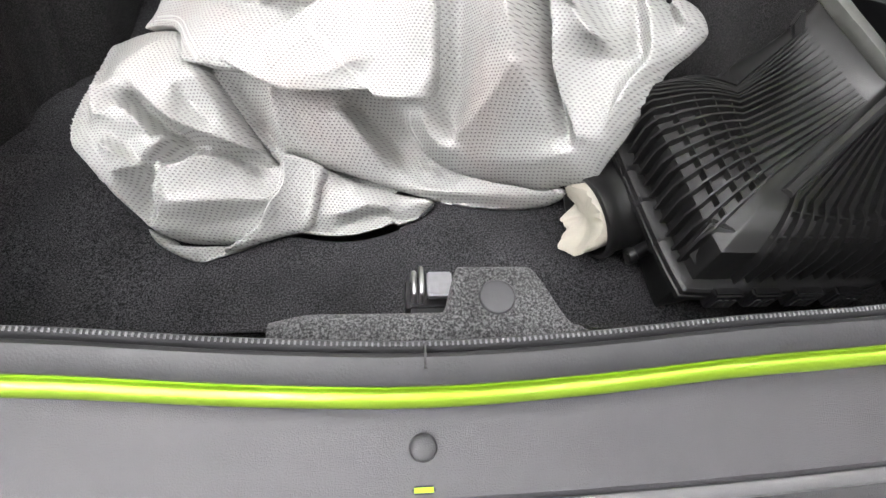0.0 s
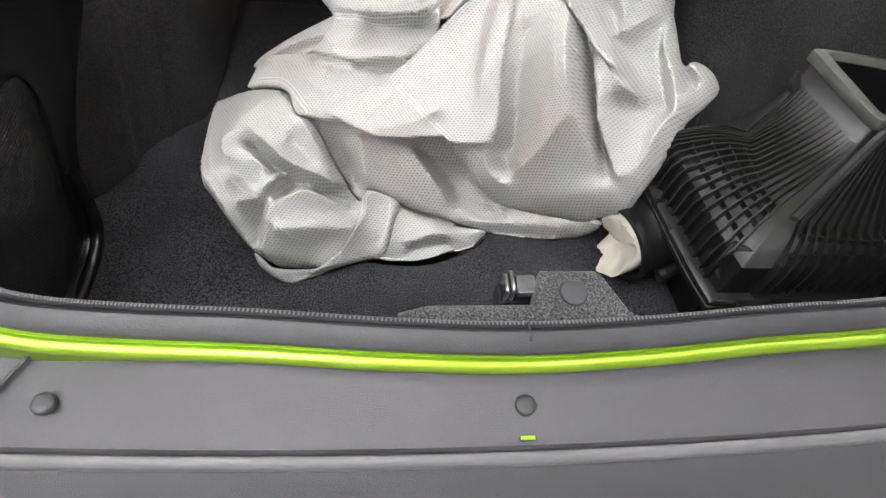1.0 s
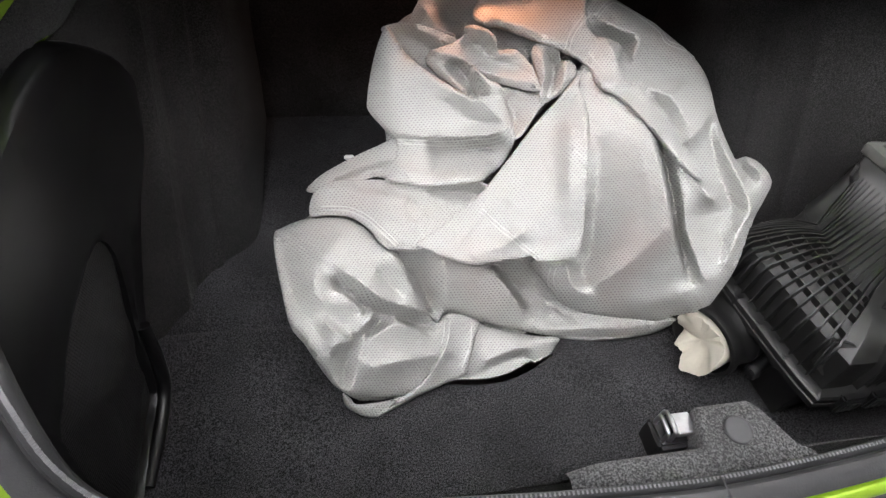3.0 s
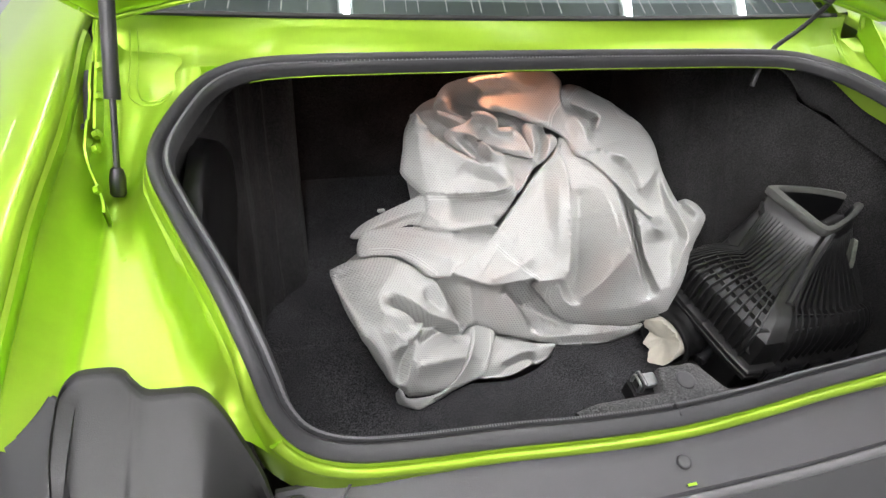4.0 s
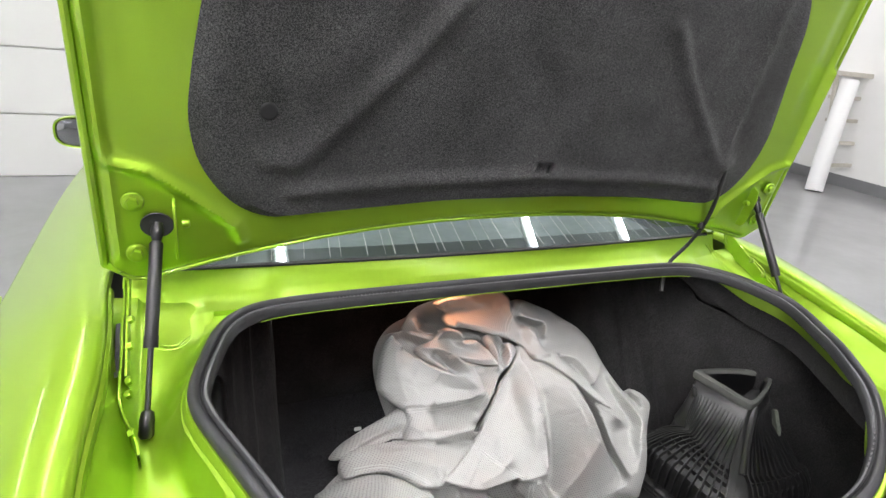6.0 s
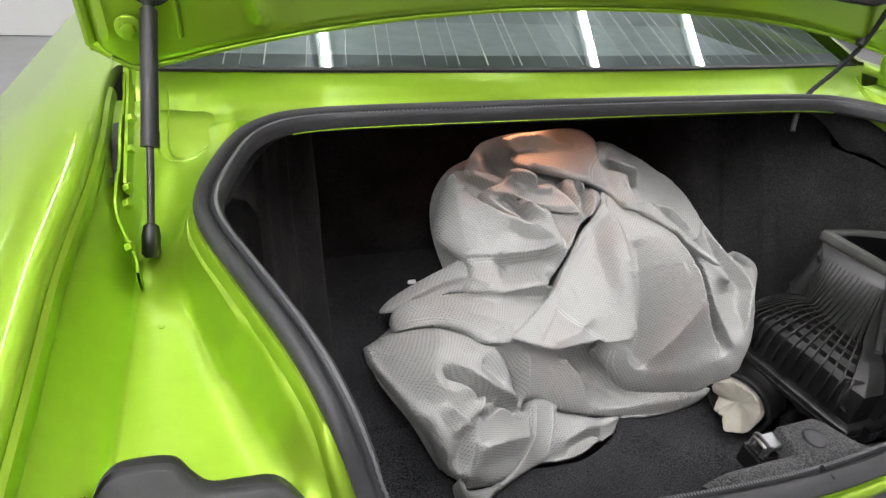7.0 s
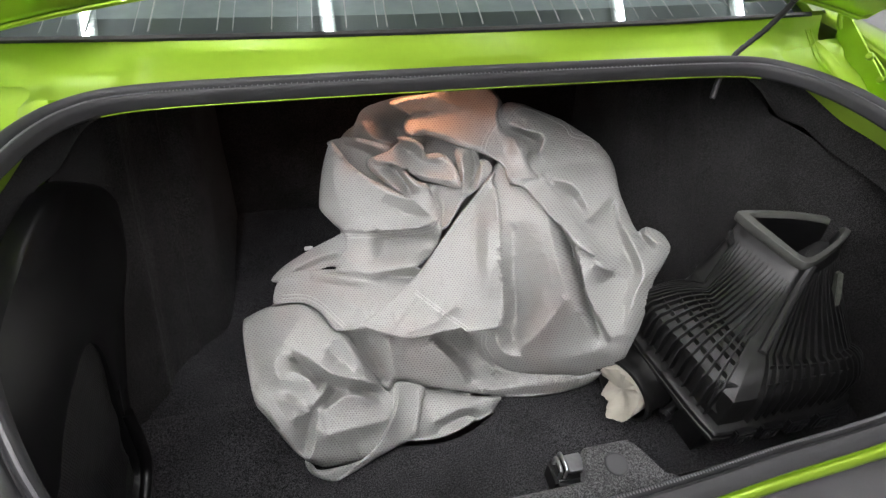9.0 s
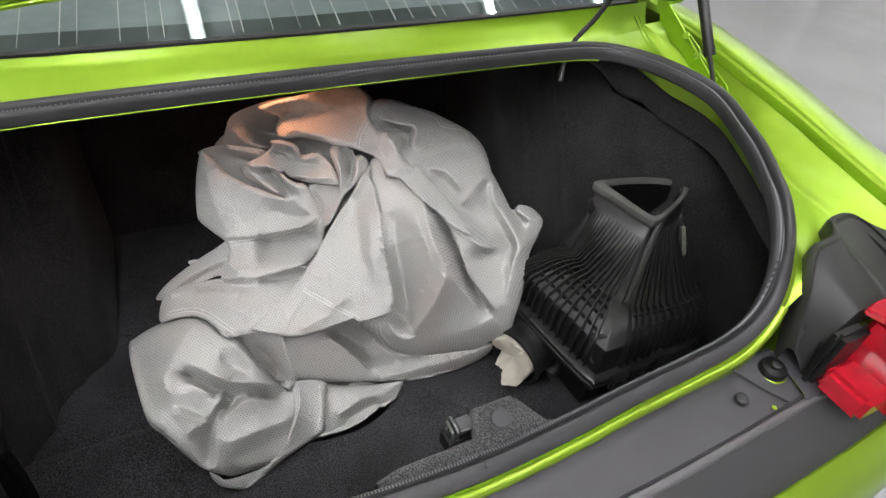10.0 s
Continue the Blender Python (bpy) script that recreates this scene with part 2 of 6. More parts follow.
HEM = material("dark_binding", (0.02, 0.02, 0.022), rough=0.7)
PAPER = material("cream_paper", (0.55, 0.52, 0.44), rough=0.75, vary=0.1, vary_scale=30, bump=0.2, bump_scale=90)
RED = material("red_lens", (0.42, 0.008, 0.02), rough=0.08, coat=1.0, vary=0.2, vary_scale=25)
RED_IN = material("red_reflector", (0.55, 0.05, 0.06), rough=0.25, metal=0.3)
WALL = material("white_wall", (0.82, 0.82, 0.81), rough=0.7, vary=0.03, vary_scale=1.5)
WALL_UNSEEN = material("unseen_rear_wall", (0.30, 0.30, 0.31), rough=0.7, vary=0.06, vary_scale=1.5)
DOOR_WHITE = material("white_door_panel", (0.84, 0.84, 0.83), rough=0.5, vary=0.02, vary_scale=2)
CEIL = material("grey_ceiling", (0.32, 0.33, 0.33), rough=0.8, vary=0.05, vary_scale=1)
EPOXY = material("grey_epoxy_floor", (0.30, 0.305, 0.31), rough=0.25, vary=0.12, vary_scale=1.2, coat=0.4, coat_rough=0.12, bump=0.06, bump_scale=6, rough_vary=0.06)
SKIRT = material("grey_skirting", (0.18, 0.18, 0.19), rough=0.6, vary=0.1)
WOOD = material("pale_scaffold_wood", (0.55, 0.52, 0.46), rough=0.7, vary=0.15, vary_scale=12)
VINYL = material("white_vinyl", (0.85, 0.85, 0.85), rough=0.4)
TUBE = glow_material("lit_tube", (1.0, 0.975, 0.99), TUBE_POWER)
TUBE_FILL_SIDE = glow_material("side_fill_tube", (1.0, 0.975, 0.99), 1.7 * TUBE_POWER)
TUBE_FILL = glow_material("rear_fill_tube", (1.0, 0.975, 0.99), 3.8 * TUBE_POWER)
WINDOW = bpy.data.materials.new("window_glass")
WINDOW.use_nodes = True
_nt = WINDOW.node_tree
_nt.nodes.remove(_nt.nodes["Principled BSDF"])
_tr, _gl, _mx, _fr = (_nt.nodes.new(n) for n in ("ShaderNodeBsdfTransparent", "ShaderNodeBsdfGlossy", "ShaderNodeMixShader", "ShaderNodeFresnel"))
_tr.inputs["Color"].default_value = (0.66, 0.78, 0.78, 1)
_gl.inputs["Roughness"].default_value = 0.015
_gl.inputs["Color"].default_value = (0.86, 1.0, 0.98, 1)
_fr.inputs["IOR"].default_value = 3.6
for _a, _b in ((_fr.outputs[0], _mx.inputs[0]), (_tr.outputs[0], _mx.inputs[1]), (_gl.outputs[0], _mx.inputs[2]), (_mx.outputs[0], _nt.nodes["Material Output"].inputs[0])):
    _nt.links.new(_a, _b)
DARK_GLASS = material("tinted_glass", (0.012, 0.016, 0.016), rough=0.03, spec=0.9, coat=1.0, coat_rough=0.01)
CHROME = material("chrome", (0.85, 0.85, 0.86), rough=0.08, metal=1.0)
FOAM = material("grey_foam", (0.10, 0.11, 0.09), rough=0.95, bump=0.9, bump_scale=200, vary=0.4, vary_scale=80)
LEAF = material("dry_leaf", (0.5, 0.44, 0.2), rough=0.8)

# ---- the hall ----
X0, X1, Y0, Y1, H = -7.0, 8.0, -7.0, 5.52, 4.55
structure("floor", one_box((X0 - 1, Y0 - 1, -0.2), (X1 + 1, Y1 + 1, 0.0)), EPOXY, "shiny grey epoxy workshop floor with soft reflections", "floor")
structure("wall_north", one_box((X0, Y1, 0.0), (X1, Y1 + 0.2, H)), WALL, "white painted workshop wall", "wall")
# south wall is out of view; its grey only weakens light bounced from behind
structure("wall_south", one_box((X0, Y0 - 0.2, 0.0), (X1, Y0, H)), WALL_UNSEEN, "unseen rear wall, kept grey to dim the light from behind", "wall")
structure("wall_west", one_box((X0 - 0.2, Y0, 0.0), (X0, Y1, H)), WALL, "white painted workshop wall", "wall")
structure("wall_east", one_box((X1, Y0, 0.0), (X1 + 0.2, Y1, H)), WALL, "white painted workshop wall with grey skirting", "wall")
structure("ceiling", one_box((X0, Y0, H), (X1, Y1, H + 0.2)), CEIL, "grey workshop ceiling", "ceiling")
structure("baseboard", join(one_box((X1 - 0.015, Y0, 0.0), (X1, Y1, 0.16)), one_box((4.2, Y1 - 0.015, 0.0), (X1 - 0.015, Y1, 0.16))), SKIRT, "grey skirting strip along the white wall", "skirting")

# sectional door in the north wall, with hinges along its joints
door = new("door_1")
tagged(door, "white sectional garage door with steel hinges on its joints", "garage door", "", "structure")
door.location = (-2.6, Y1, 0)
for k in range(6):
    part("door_panel", one_box((-6.2, Y1 - 0.045, 0.004 + k * 0.53), (1.0, Y1 - 0.004, k * 0.53 + 0.523), 0.004), DOOR_WHITE, door)
for k in range(1, 5):
    for x in (-4.9, -3.45, -2.2, -0.8):
        part("door_hinge", join(one_box((x - 0.05, Y1 - 0.055, k * 0.53 - 0.05), (x + 0.05, Y1 - 0.046, k * 0.53 + 0.05), 0.003),
                                one_box((x - 0.09, Y1 - 0.06, k * 0.53 - 0.012), (x + 0.09, Y1 - 0.046, k * 0.53 + 0.012), 0.003)), STEEL, door)

# rows of tubes under the ceiling, running front to back
for x, y0 in ((-4.4, -6.5), (-1.81, -6.5), (-0.05, -0.6), (2.55, -0.6), (3.87, -0.6), (6.6, -0.6)):
    light = empty_thing("ceiling_light", "long white lit tube light in a slim housing under the ceiling", "ceiling light", (x, -0.9, H - 0.06), "tube lights under the ceiling")
    part("housing", one_box((x - 0.06, y0 - 0.1, H - 0.05), (x + 0.06, 4.8, H - 0.002), 0.006), DOOR_WHITE, light)
    part("tube", tube([(x, y0, H - 0.075), (x, 4.7, H - 0.075)], 0.026, 10), TUBE, light, "glowing white tube")
# unseen fill tubes added behind the car, stronger than the rows above
for x, glow in ((-2.6, TUBE_FILL), (-0.9, TUBE_FILL), (1.6, TUBE_FILL_SIDE)):
    light = empty_thing("ceiling_light", "unseen tube light added behind the car to brighten the boot", "ceiling light", (x, -1.8, H - 0.06), "tube lights under the ceiling")
    part("housing", one_box((x - 0.06, -4.0, H - 0.05), (x + 0.06, 0.3, H - 0.002), 0.006), DOOR_WHITE, light)
    part("tube", tube([(x, -3.9, H - 0.075), (x, 0.2, H - 0.075)], 0.026, 10), glow, light, "glowing white tube")

# white trestle and a roll leaning at the far wall
trestle = empty_thing("trestle", "pale wooden trestle ladder standing by the white wall", "ladder", (7.65, 5.0, 0))
for dx, dy in ((0, 0), (0.75, 0.0)):
    for s in (-1, 1):
        part("leg", tube([(7.35 + dx, 5.0 + s * 0.42, 0.0), (7.40 + dx * 0.9, 5.0 + s * 0.08, 1.5)], 0.035, 6), WOOD, trestle)
for k in range(4):
    z = 0.3 + 0.3 * k
    part("rung", one_box((7.35, 4.66 + 0.067 * k, z), (8.11, 4.71 + 0.067 * k, z + 0.045), 0.004), WOOD, trestle)
part("plank", one_box((7.20, 4.8, 1.5), (8.30, 5.2, 1.56), 0.006), WOOD, trestle)
roll = empty_thing("vinyl_roll", "tall white vinyl roll leaning on a wooden trestle", "roll", (7.20, 4.6, 0))
part("sheet", tube([(7.17, 4.55, 0.0), (7.25, 4.62, 0.4), (7.37, 4.70, 1.05), (7.45, 4.75, 1.45)], 0.11, 20), VINYL, roll)

# ---- the car ----
car = empty_thing("car", "lime green car with its boot lid open, seen from behind", "car")

# rim of the boot opening: from the middle of the sill round one side to the middle of the front edge
HALF_RIM = [(0, .153, .82), (.12, .158, .82), (.24, .167, .822), (.35, .172, .825), (.43, .177, .833), (.482, .186, .858), (.512, .202, .90), (.528, .225, .944),
            (.540, .25, .972), (.553, .28, .992), (.570, .32, 1.005), (.593, .37, 1.016), (.614, .42, 1.021), (.634, .47, 1.026), (.643, .51, 1.031), (.639, .55, 1.037),
            (.622, .61, 1.042), (.602, .67, 1.042), (.572, .72, 1.04), (.52, .752, 1.04), (.42, .765, 1.04), (.2, .769, 1.04), (0, .77, 1.04)]
RIM_N = 220
rim = spline(HALF_RIM + [(-x, y, z) for x, y, z in HALF_RIM[-2:0:-1]], RIM_N, True)
rim_out = []
for i in range(RIM_N):
    t = rim[(i + 1) % RIM_N] - rim[i - 1]
    rim_out.append(Vector((t.y, -t.x, 0)).normalized())
REAR = [smoothstep(0.24, 0.16, p.y) for p in rim]
FRONT = [smoothstep(0.70, 0.765, p.y) for p in rim]
UP = Vector((0, 0, 1))


def round_rim(profile):
    """A closed sweep round the opening; profile(i) gives rows of (outward, up)."""
    n = len(profile(0))
    return grid([[rim[i] + rim_out[i] * profile(i)[k][0] + UP * profile(i)[k][1] for k in range(n)] for i in range(RIM_N)], closed_u=True)


def flange(i):
    r, f = REAR[i], FRONT[i]
    side = (1 - r) * (1 - f)
    inner = smoothstep(0.23, 0.36, rim[i].y) * smoothstep(0.755, 0.60, rim[i].y)
    deep = 0.003 * (1 - f) + 0.042 * inner
    w = 1 - 0.62 * r - 0.75 * side * smoothstep(0.20, 0.26, rim[i].y)
    k = 1 - 0.62 * r
    back = 0.030 * max(inner, side)
    hang = 1 - 0.8 * smoothstep(0.23, 0.30, rim[i].y)
    return [((-0.026 + back) * k, -0.007 - deep), ((-0.024 + 0.5 * back) * k, -0.007), (-0.009 * k, -0.005), (0.005, -0.004), (0.005 + 0.010 * w, -0.008),
            (0.007 + 0.013 * w, -0.017), (0.008 + 0.016 * w, -0.018 - (0.018 * (1 - f) + 0.02 * side) * hang), (0.008 + 0.018 * w, -0.019 - (0.041 * (1 - f) + 0.03 * side) * hang), (0.006 + 0.020 * w, -0.02 - (0.055 * (1 - f) + 0.05 * side) * hang)]


part("rim_flange", round_rim(flange), GREEN_IN, car, "glossy lime rim of the boot opening")


bead = [rim[i] + rim_out[i] * 0.0130 + UP * -0.0185 for i in range(RIM_N) if REAR[i] > 0.5]
bead.sort(key=lambda p: p.x)
part("rear_bead", tube(bead, 0.0085, 12), GREEN_IN, car, "rounded lime bead behind the seal")


def seal_profile(i):
    k = 1 - 0.25 * REAR[i]
    r = 0.0085 * REAR[i]
    return [(0.002 + r, -0.004), (0.003 + r, 0.003), (0.0012 + 0.6 * r, 0.0090), (-0.0022 * k, 0.0125), (-0.0060 * k, 0.0136), (-0.0100 * k, 0.0120), (-0.0125 * k, 0.0080), (-0.0136 * k, 0.0030),
            (-0.0155 * k, 0.0020), (-0.0172 * k, 0.0058), (-0.0205 * k, 0.0078), (-0.0238 * k, 0.0072), (-0.0262 * k, 0.0042), (-0.0275 * k, -0.001), (-0.0275 * k, -0.012), (-0.024 * k, -0.016)]


front_lip = sorted((rim[i] + rim_out[i] * -0.0275 + UP * -0.0145 for i in range(RIM_N) if rim[i].y > 0.745), key=lambda p: p.x)
part("front_lip", tube(front_lip, 0.0010, 8), GREEN_IN, car, "thin lime edge under the front seal")
seal = part("boot_seal", round_rim(seal_profile), SEAL, car, "black rubber weather seal with a fine ribbed lip")
bm = bmesh.new()
for i in range(0, 6 * RIM_N):
    a, b, f = i // 6, (i // 6 + 1) % RIM_N, (i % 6) / 6
    p = rim[a].lerp(rim[b], f) + rim_out[a] * -0.0212 * (1 - 0.25 * REAR[a]) + UP * 0.0080
    t = (rim[b] - rim[a]).normalized()
    bmesh.ops.create_cube(bm, size=1, matrix=Matrix.LocRotScale(p, t.to_track_quat("X", "Z"), (0.0014, 0.0030, 0.0010)))
part("lip_ribs", bm, material("pale_rubber_rib", (0.13, 0.13, 0.135), rough=0.45), seal, "pale ribs of the seal lip")
part("seal_joint", one_box((-0.0009, 0.150, 0.815), (0.0009, 0.168, 0.8335)), HEM, seal, "narrow dark butt joint")

# gutters beside the opening, fenders outside them
def gutter_z(y):
    return 0.905 + 0.105 * (y - 0.17) + 0.055 * smoothstep(0.6, 0.82, y)


def fender_x(y):
    return 0.776 - 0.012 * smoothstep(0.40, 0.60, y) + 0.012 * smoothstep(0.65, 0.85, y)


def fender_z(y):
    return 0.968 + 0.100 * smoothstep(0.06, 0.80, y) + 0.012 * smoothstep(0.85, 1.6, y)


def rim_half(y):
    """Half width of the opening, at that distance from the rear."""
    best = 0.0
    for p, o in zip(rim, rim_out):
        if abs(p.y - y) < 0.012 and p.x > 0:
            best = max(best, p.x)
    return best or 0.50


def rim_height(y):
    return min((abs(p.y - y), p.z) for p in rim)[1]


def gutter_row(y):
    g, fx, fz = gutter_z(y), fender_x(y), fender_z(y)
    r = min(rim_half(y) + 0.012, 0.69)
    zi = rim_height(y) - 0.019
    out = [(r - 0.006, zi + 0.004)]
    front = smoothstep(0.42, 0.54, y)
    for f, drop in ((0, 1.0), (0.02, 0.86), (0.06, 0.62), (0.11, 0.35), (0.16, 0.17), (0.21, 0.07), (0.27, 0.02), (0.34, 0.0), (0.46, 0.0), (0.6, 0.0), (0.78, 0.0), (1.0, 0.0)):
        out.append((r + f * (0.712 - r), g + (zi - g) * (drop + ((1 - f) ** 2.6 - drop) * front)))
    top = fz - 0.024
    out += [(0.716, g + 0.0015), (0.7195, g + 0.005), (0.7225, g + 0.011)]
    for f in (0.12, 0.28, 0.5, 0.75, 1.0):
        steep = 0.7225 + (fx - 0.015 - 0.7225) * f ** 0.8
        plain = 0.7225 + (fx - 0.012 - 0.7225) * f ** 1.15
        here = smoothstep(0.49 - 0.10 * f, 0.53 - 0.10 * f, y)
        out.append((steep + (plain - steep) * here, g + 0.011 + (top - g - 0.011) * f))
    return out + [(fx - 0.0155, fz - 0.022), (fx - 0.0165, fz - 0.012), (fx - 0.0145, fz - 0.006), (fx - 0.0095, fz - 0.003)]


def fender_row(y):
    fx, fz = fender_x(y), fender_z(y)
    h = 0.032 * smoothstep(0.1, 0.6, y) * smoothstep(2.3, 1.4, y)
    return [(fx - 0.010, fz - 0.012), (fx - 0.008, fz), (fx - 0.004, fz + 0.004), (fx + 0.004, fz + 0.006), (fx + 0.03, fz + 0.006), (fx + 0.07, fz - 0.004),
            (0.5 * fx + 0.5 * 0.925 + 0.4 * h, fz - 0.02), (0.915 + 0.8 * h, fz - 0.05), (0.94 + h, fz - 0.10), (0.953 + h, fz - 0.17), (0.957 + h, 0.74), (0.962, 0.60), (0.95, 0.42), (0.93, 0.27)]


ys = [0.187 + 0.643 * k / 60 for k in range(61)]
for s in (1, -1):
    part("gutter", grid([[(s * x, y, z) for x, z in gutter_row(y)] for y in ys]), GREEN_IN, car, "lime painted drain channel beside the boot")
fys = [0.186 + 2.244 * k / 60 for k in range(61)]
for s in (1, -1):
    part("fender", grid([[(s * x, y, z) for x, z in fender_row(y)] for y in fys]), GREEN, car, "glossy lime rear fender")
    part("fender_end", grid([[(s * x, y, z) for x, z in fender_row(y)] for y in (0.02, 0.06, 0.12, 0.182)]), GREEN, car, "glossy lime fender corner")

# panel between the opening and the rear window
xs = [-0.738 + 1.476 * k / 96 for k in range(97)]


def front_deck(x):
    a = abs(x)
    pocket = smoothstep(0.475, 0.52, a) * smoothstep(0.672, 0.635, a)
    bow = 0.022 * (a / 0.7) ** 2
    low = 0.03 * smoothstep(0.60, 0.70, a)
    return [(0.774 - 0.114 * smoothstep(0.60, 0.64, a), 1.014 - (0.026 + low) * smoothstep(0.60, 0.63, a)), (0.774, 1.028 - low), (0.784, 1.031 - 0.002 * pocket - low), (0.794, 1.0345 - 0.005 * pocket - low),
            (0.804 + bow * 0.2, 1.040 - 0.008 * pocket - low * 0.9), (0.813 + bow * 0.5, 1.048 - 0.011 * pocket - low * 0.8), (0.817 + bow * 0.6, 1.053 - 0.009 * pocket - low * 0.7), (0.822 + bow, 1.058 - 0.003 * pocket - low * 0.6),
            (0.830 + bow, 1.068 - low * 0.3), (0.836 + bow, 1.078)]


part("rear_deck_panel", grid([[(x, y, z) for y, z in front_deck(x)] for x in xs]), GREEN_IN, car, "lime panel below the rear window")

# rear window, its dark lower border, thin heater lines and the cabin round it
SLOPE = radians(22)


def glass_point(x, s, lift=0.0):
    bow = 0.022 * (x / 0.7) ** 2
    return Vector((x, 0.839 + bow + s * math.cos(SLOPE) - lift * math.sin(SLOPE), 1.080 + s * math.sin(SLOPE) + lift * math.cos(SLOPE)))


window = empty_thing("rear_window", "", "", (0, 0, 0))
window.parent = car
window["label"] = "dark tinted rear window reflecting ceiling tubes"
pane = part("pane", grid([[glass_point(x * (0.70 - 0.14 * s / 0.7), s) for x in [k / 20 - 1 for k in range(41)]] for s in [0.7 * j / 20 for j in range(21)]]), WINDOW, window, "tinted window glass")
pane.visible_shadow = False
part("dark_border", grid([[glass_point(x * (0.70 - 0.14 * s / 0.7), s, -0.002) for x in [k / 20 - 1 for k in range(41)]] for s in (0.0, 0.02, 0.042)]), material("black_frit", (0.012, 0.014, 0.014), rough=0.3), window, "black printed border under the pane")
part("parcel_shelf", grid([[(x, y, z) for x in (-0.62, -0.3, 0, 0.3, 0.62)] for y, z in ((0.87, 1.06), (1.0, 1.055), (1.2, 1.05), (1.34, 1.05), (1.36, 1.12), (1.42, 1.18), (1.5, 1.17))]), material("grey_shelf_felt", (0.3, 0.31, 0.31), rough=0.9, vary=0.2, vary_scale=20), car, "grey felt rear shelf and seat tops")
part("window_trim", grid([[glass_point(x, -0.006, 0.000), glass_point(x, -0.004, 0.0035), glass_point(x, 0.003, 0.0035), glass_point(x, 0.005, 0.001)] for x in [-0.71 + 1.42 * k / 60 for k in range(61)]]), RUBBER, window, "black rubber strip under the pane")
LINE = material("heater_line", (0.42, 0.44, 0.44), rough=0.5)
rng = random.Random(4)
for k in range(34):
    x = -0.66 + 0.04 * k + rng.uniform(-0.014, 0.014)
    w = rng.choice((0.0005, 0.0008, 0.0011))
    bm = bmesh.new()
    bm.faces.new([bm.verts.new(glass_point(q * (1 - 0.2 * s / 0.7), s, 0.0015)) for q, s in ((x - w, 0.012), (x + w, 0.012), (x + w, 0.6), (x - w, 0.6))])
    part("heater_line", bm, LINE, window)
roof_rows = []
for j in range(13):
    s = j / 12
    y = 1.46 + 1.25 * s
    z = 1.345 + 0.06 * math.sin(math.pi * min(1, s + 0.15))
    roof_rows.append([(x, y, z - 0.05 * (abs(x) / 0.6) ** 3) for x in [-0.6 + 1.2 * k / 16 for k in range(17)]])
part("roof", grid(roof_rows), GREEN, car, "glossy lime roof")
for s in (1, -1):
    part("pillar", grid([[(s * (0.70 - 0.12 * f), 0.85 + 0.63 * f, 1.09 + 0.26 * f), (s * (0.76 - 0.12 * f), 0.88 + 0.63 * f, 1.08 + 0.24 * f), (s * (0.815 + 0.0 * f), 0.9 + 0.75 * f, 1.04 + 0.02 * f)] for f in [k / 10 for k in range(11)]]), GREEN, car, "glossy lime roof pillar")
    part("side_window", grid([[(s * 0.80, 1.65, 1.05), (s * 0.62, 1.5, 1.33)], [(s * 0.80, 2.7, 1.02), (s * 0.60, 2.6, 1.33)]]), DARK_GLASS, car, "dark side window")
mirror = part("door_mirror", tube(spline([(-0.80, 2.31, 1.00), (-0.86, 2.30, 1.03), (-0.90, 2.30, 1.05)], 8), 0.03, 8), PLASTIC, car, "oval black door mirror with a lime shell")
rows = []
for r, d in ((0.0, 0.0), (0.6, 0.0), (0.9, 0.004), (1.0, 0.012)):
    rows.append([(-0.975 + (0.095 * r) * math.copysign(abs(math.cos(a)) ** 0.7, math.cos(a)), 2.25 + d, 1.045 + (0.055 * r + 1e-4) * math.copysign(abs(math.sin(a)) ** 0.7, math.sin(a))) for a in [2 * math.pi * k / 36 for k in range(36)]])
part("mirror_glass", grid(rows, closed_v=True), material("mirror_face", (0.25, 0.26, 0.26), rough=0.06, metal=0.9), mirror, "grey mirror face")
rows = []
for r, d in ((1.0, 0.006), (1.07, 0.004), (1.1, 0.02), (1.0, 0.07), (0.6, 0.11), (0.05, 0.12)):
    rows.append([(-0.975 + (0.095 * r) * math.copysign(abs(math.cos(a)) ** 0.7, math.cos(a)), 2.25 + d, 1.045 + (0.055 * r) * math.copysign(abs(math.sin(a)) ** 0.7, math.sin(a))) for a in [2 * math.pi * k / 36 for k in range(36)]])
part("mirror_shell", grid(rows, closed_v=True), GREEN, mirror, "glossy lime shell")
# plain front half: sides, bonnet, windscreen and nose
def nose(y):
    return 1 - 0.16 * smoothstep(3.7, 4.6, y) ** 2


nys = [2.41 + 2.19 * k / 30 for k in range(31)]
for s in (1, -1):
    part("front_side", grid([[(s * x * nose(y), y, z - 0.12 * smoothstep(3.2, 4.6, y) * (z > 0.8)) for x, z in fender_row(y)] for y in nys]), GREEN, car, "glossy lime door and front wing")
part("bonnet", grid([[(x * fender_x(y) * nose(y), y, fender_z(y) + 0.005 + 0.03 * (1 - x * x) - 0.12 * smoothstep(3.2, 4.6, y)) for x in [k / 10 - 1 for k in range(21)]] for y in nys[9:]]), GREEN, car, "glossy lime bonnet")
part("windscreen", grid([[(x * (0.58 + 0.18 * f), 2.70 + 0.42 * f, 1.365 - 0.315 * f + 0.01 * (1 - x * x)) for x in [k / 8 - 1 for k in range(17)]] for f in [j / 8 for j in range(9)]]), DARK_GLASS, car, "dark tinted windscreen")
part("nose_panel", grid([[(x * 0.80, 4.6 + 0.06 * (1 - x * x) - 0.05 * (1 - f), 0.25 + 0.69 * f) for x in [k / 10 - 1 for k in range(21)]] for f in [j / 8 for j in range(9)]]), GREEN, car, "glossy lime front bumper")
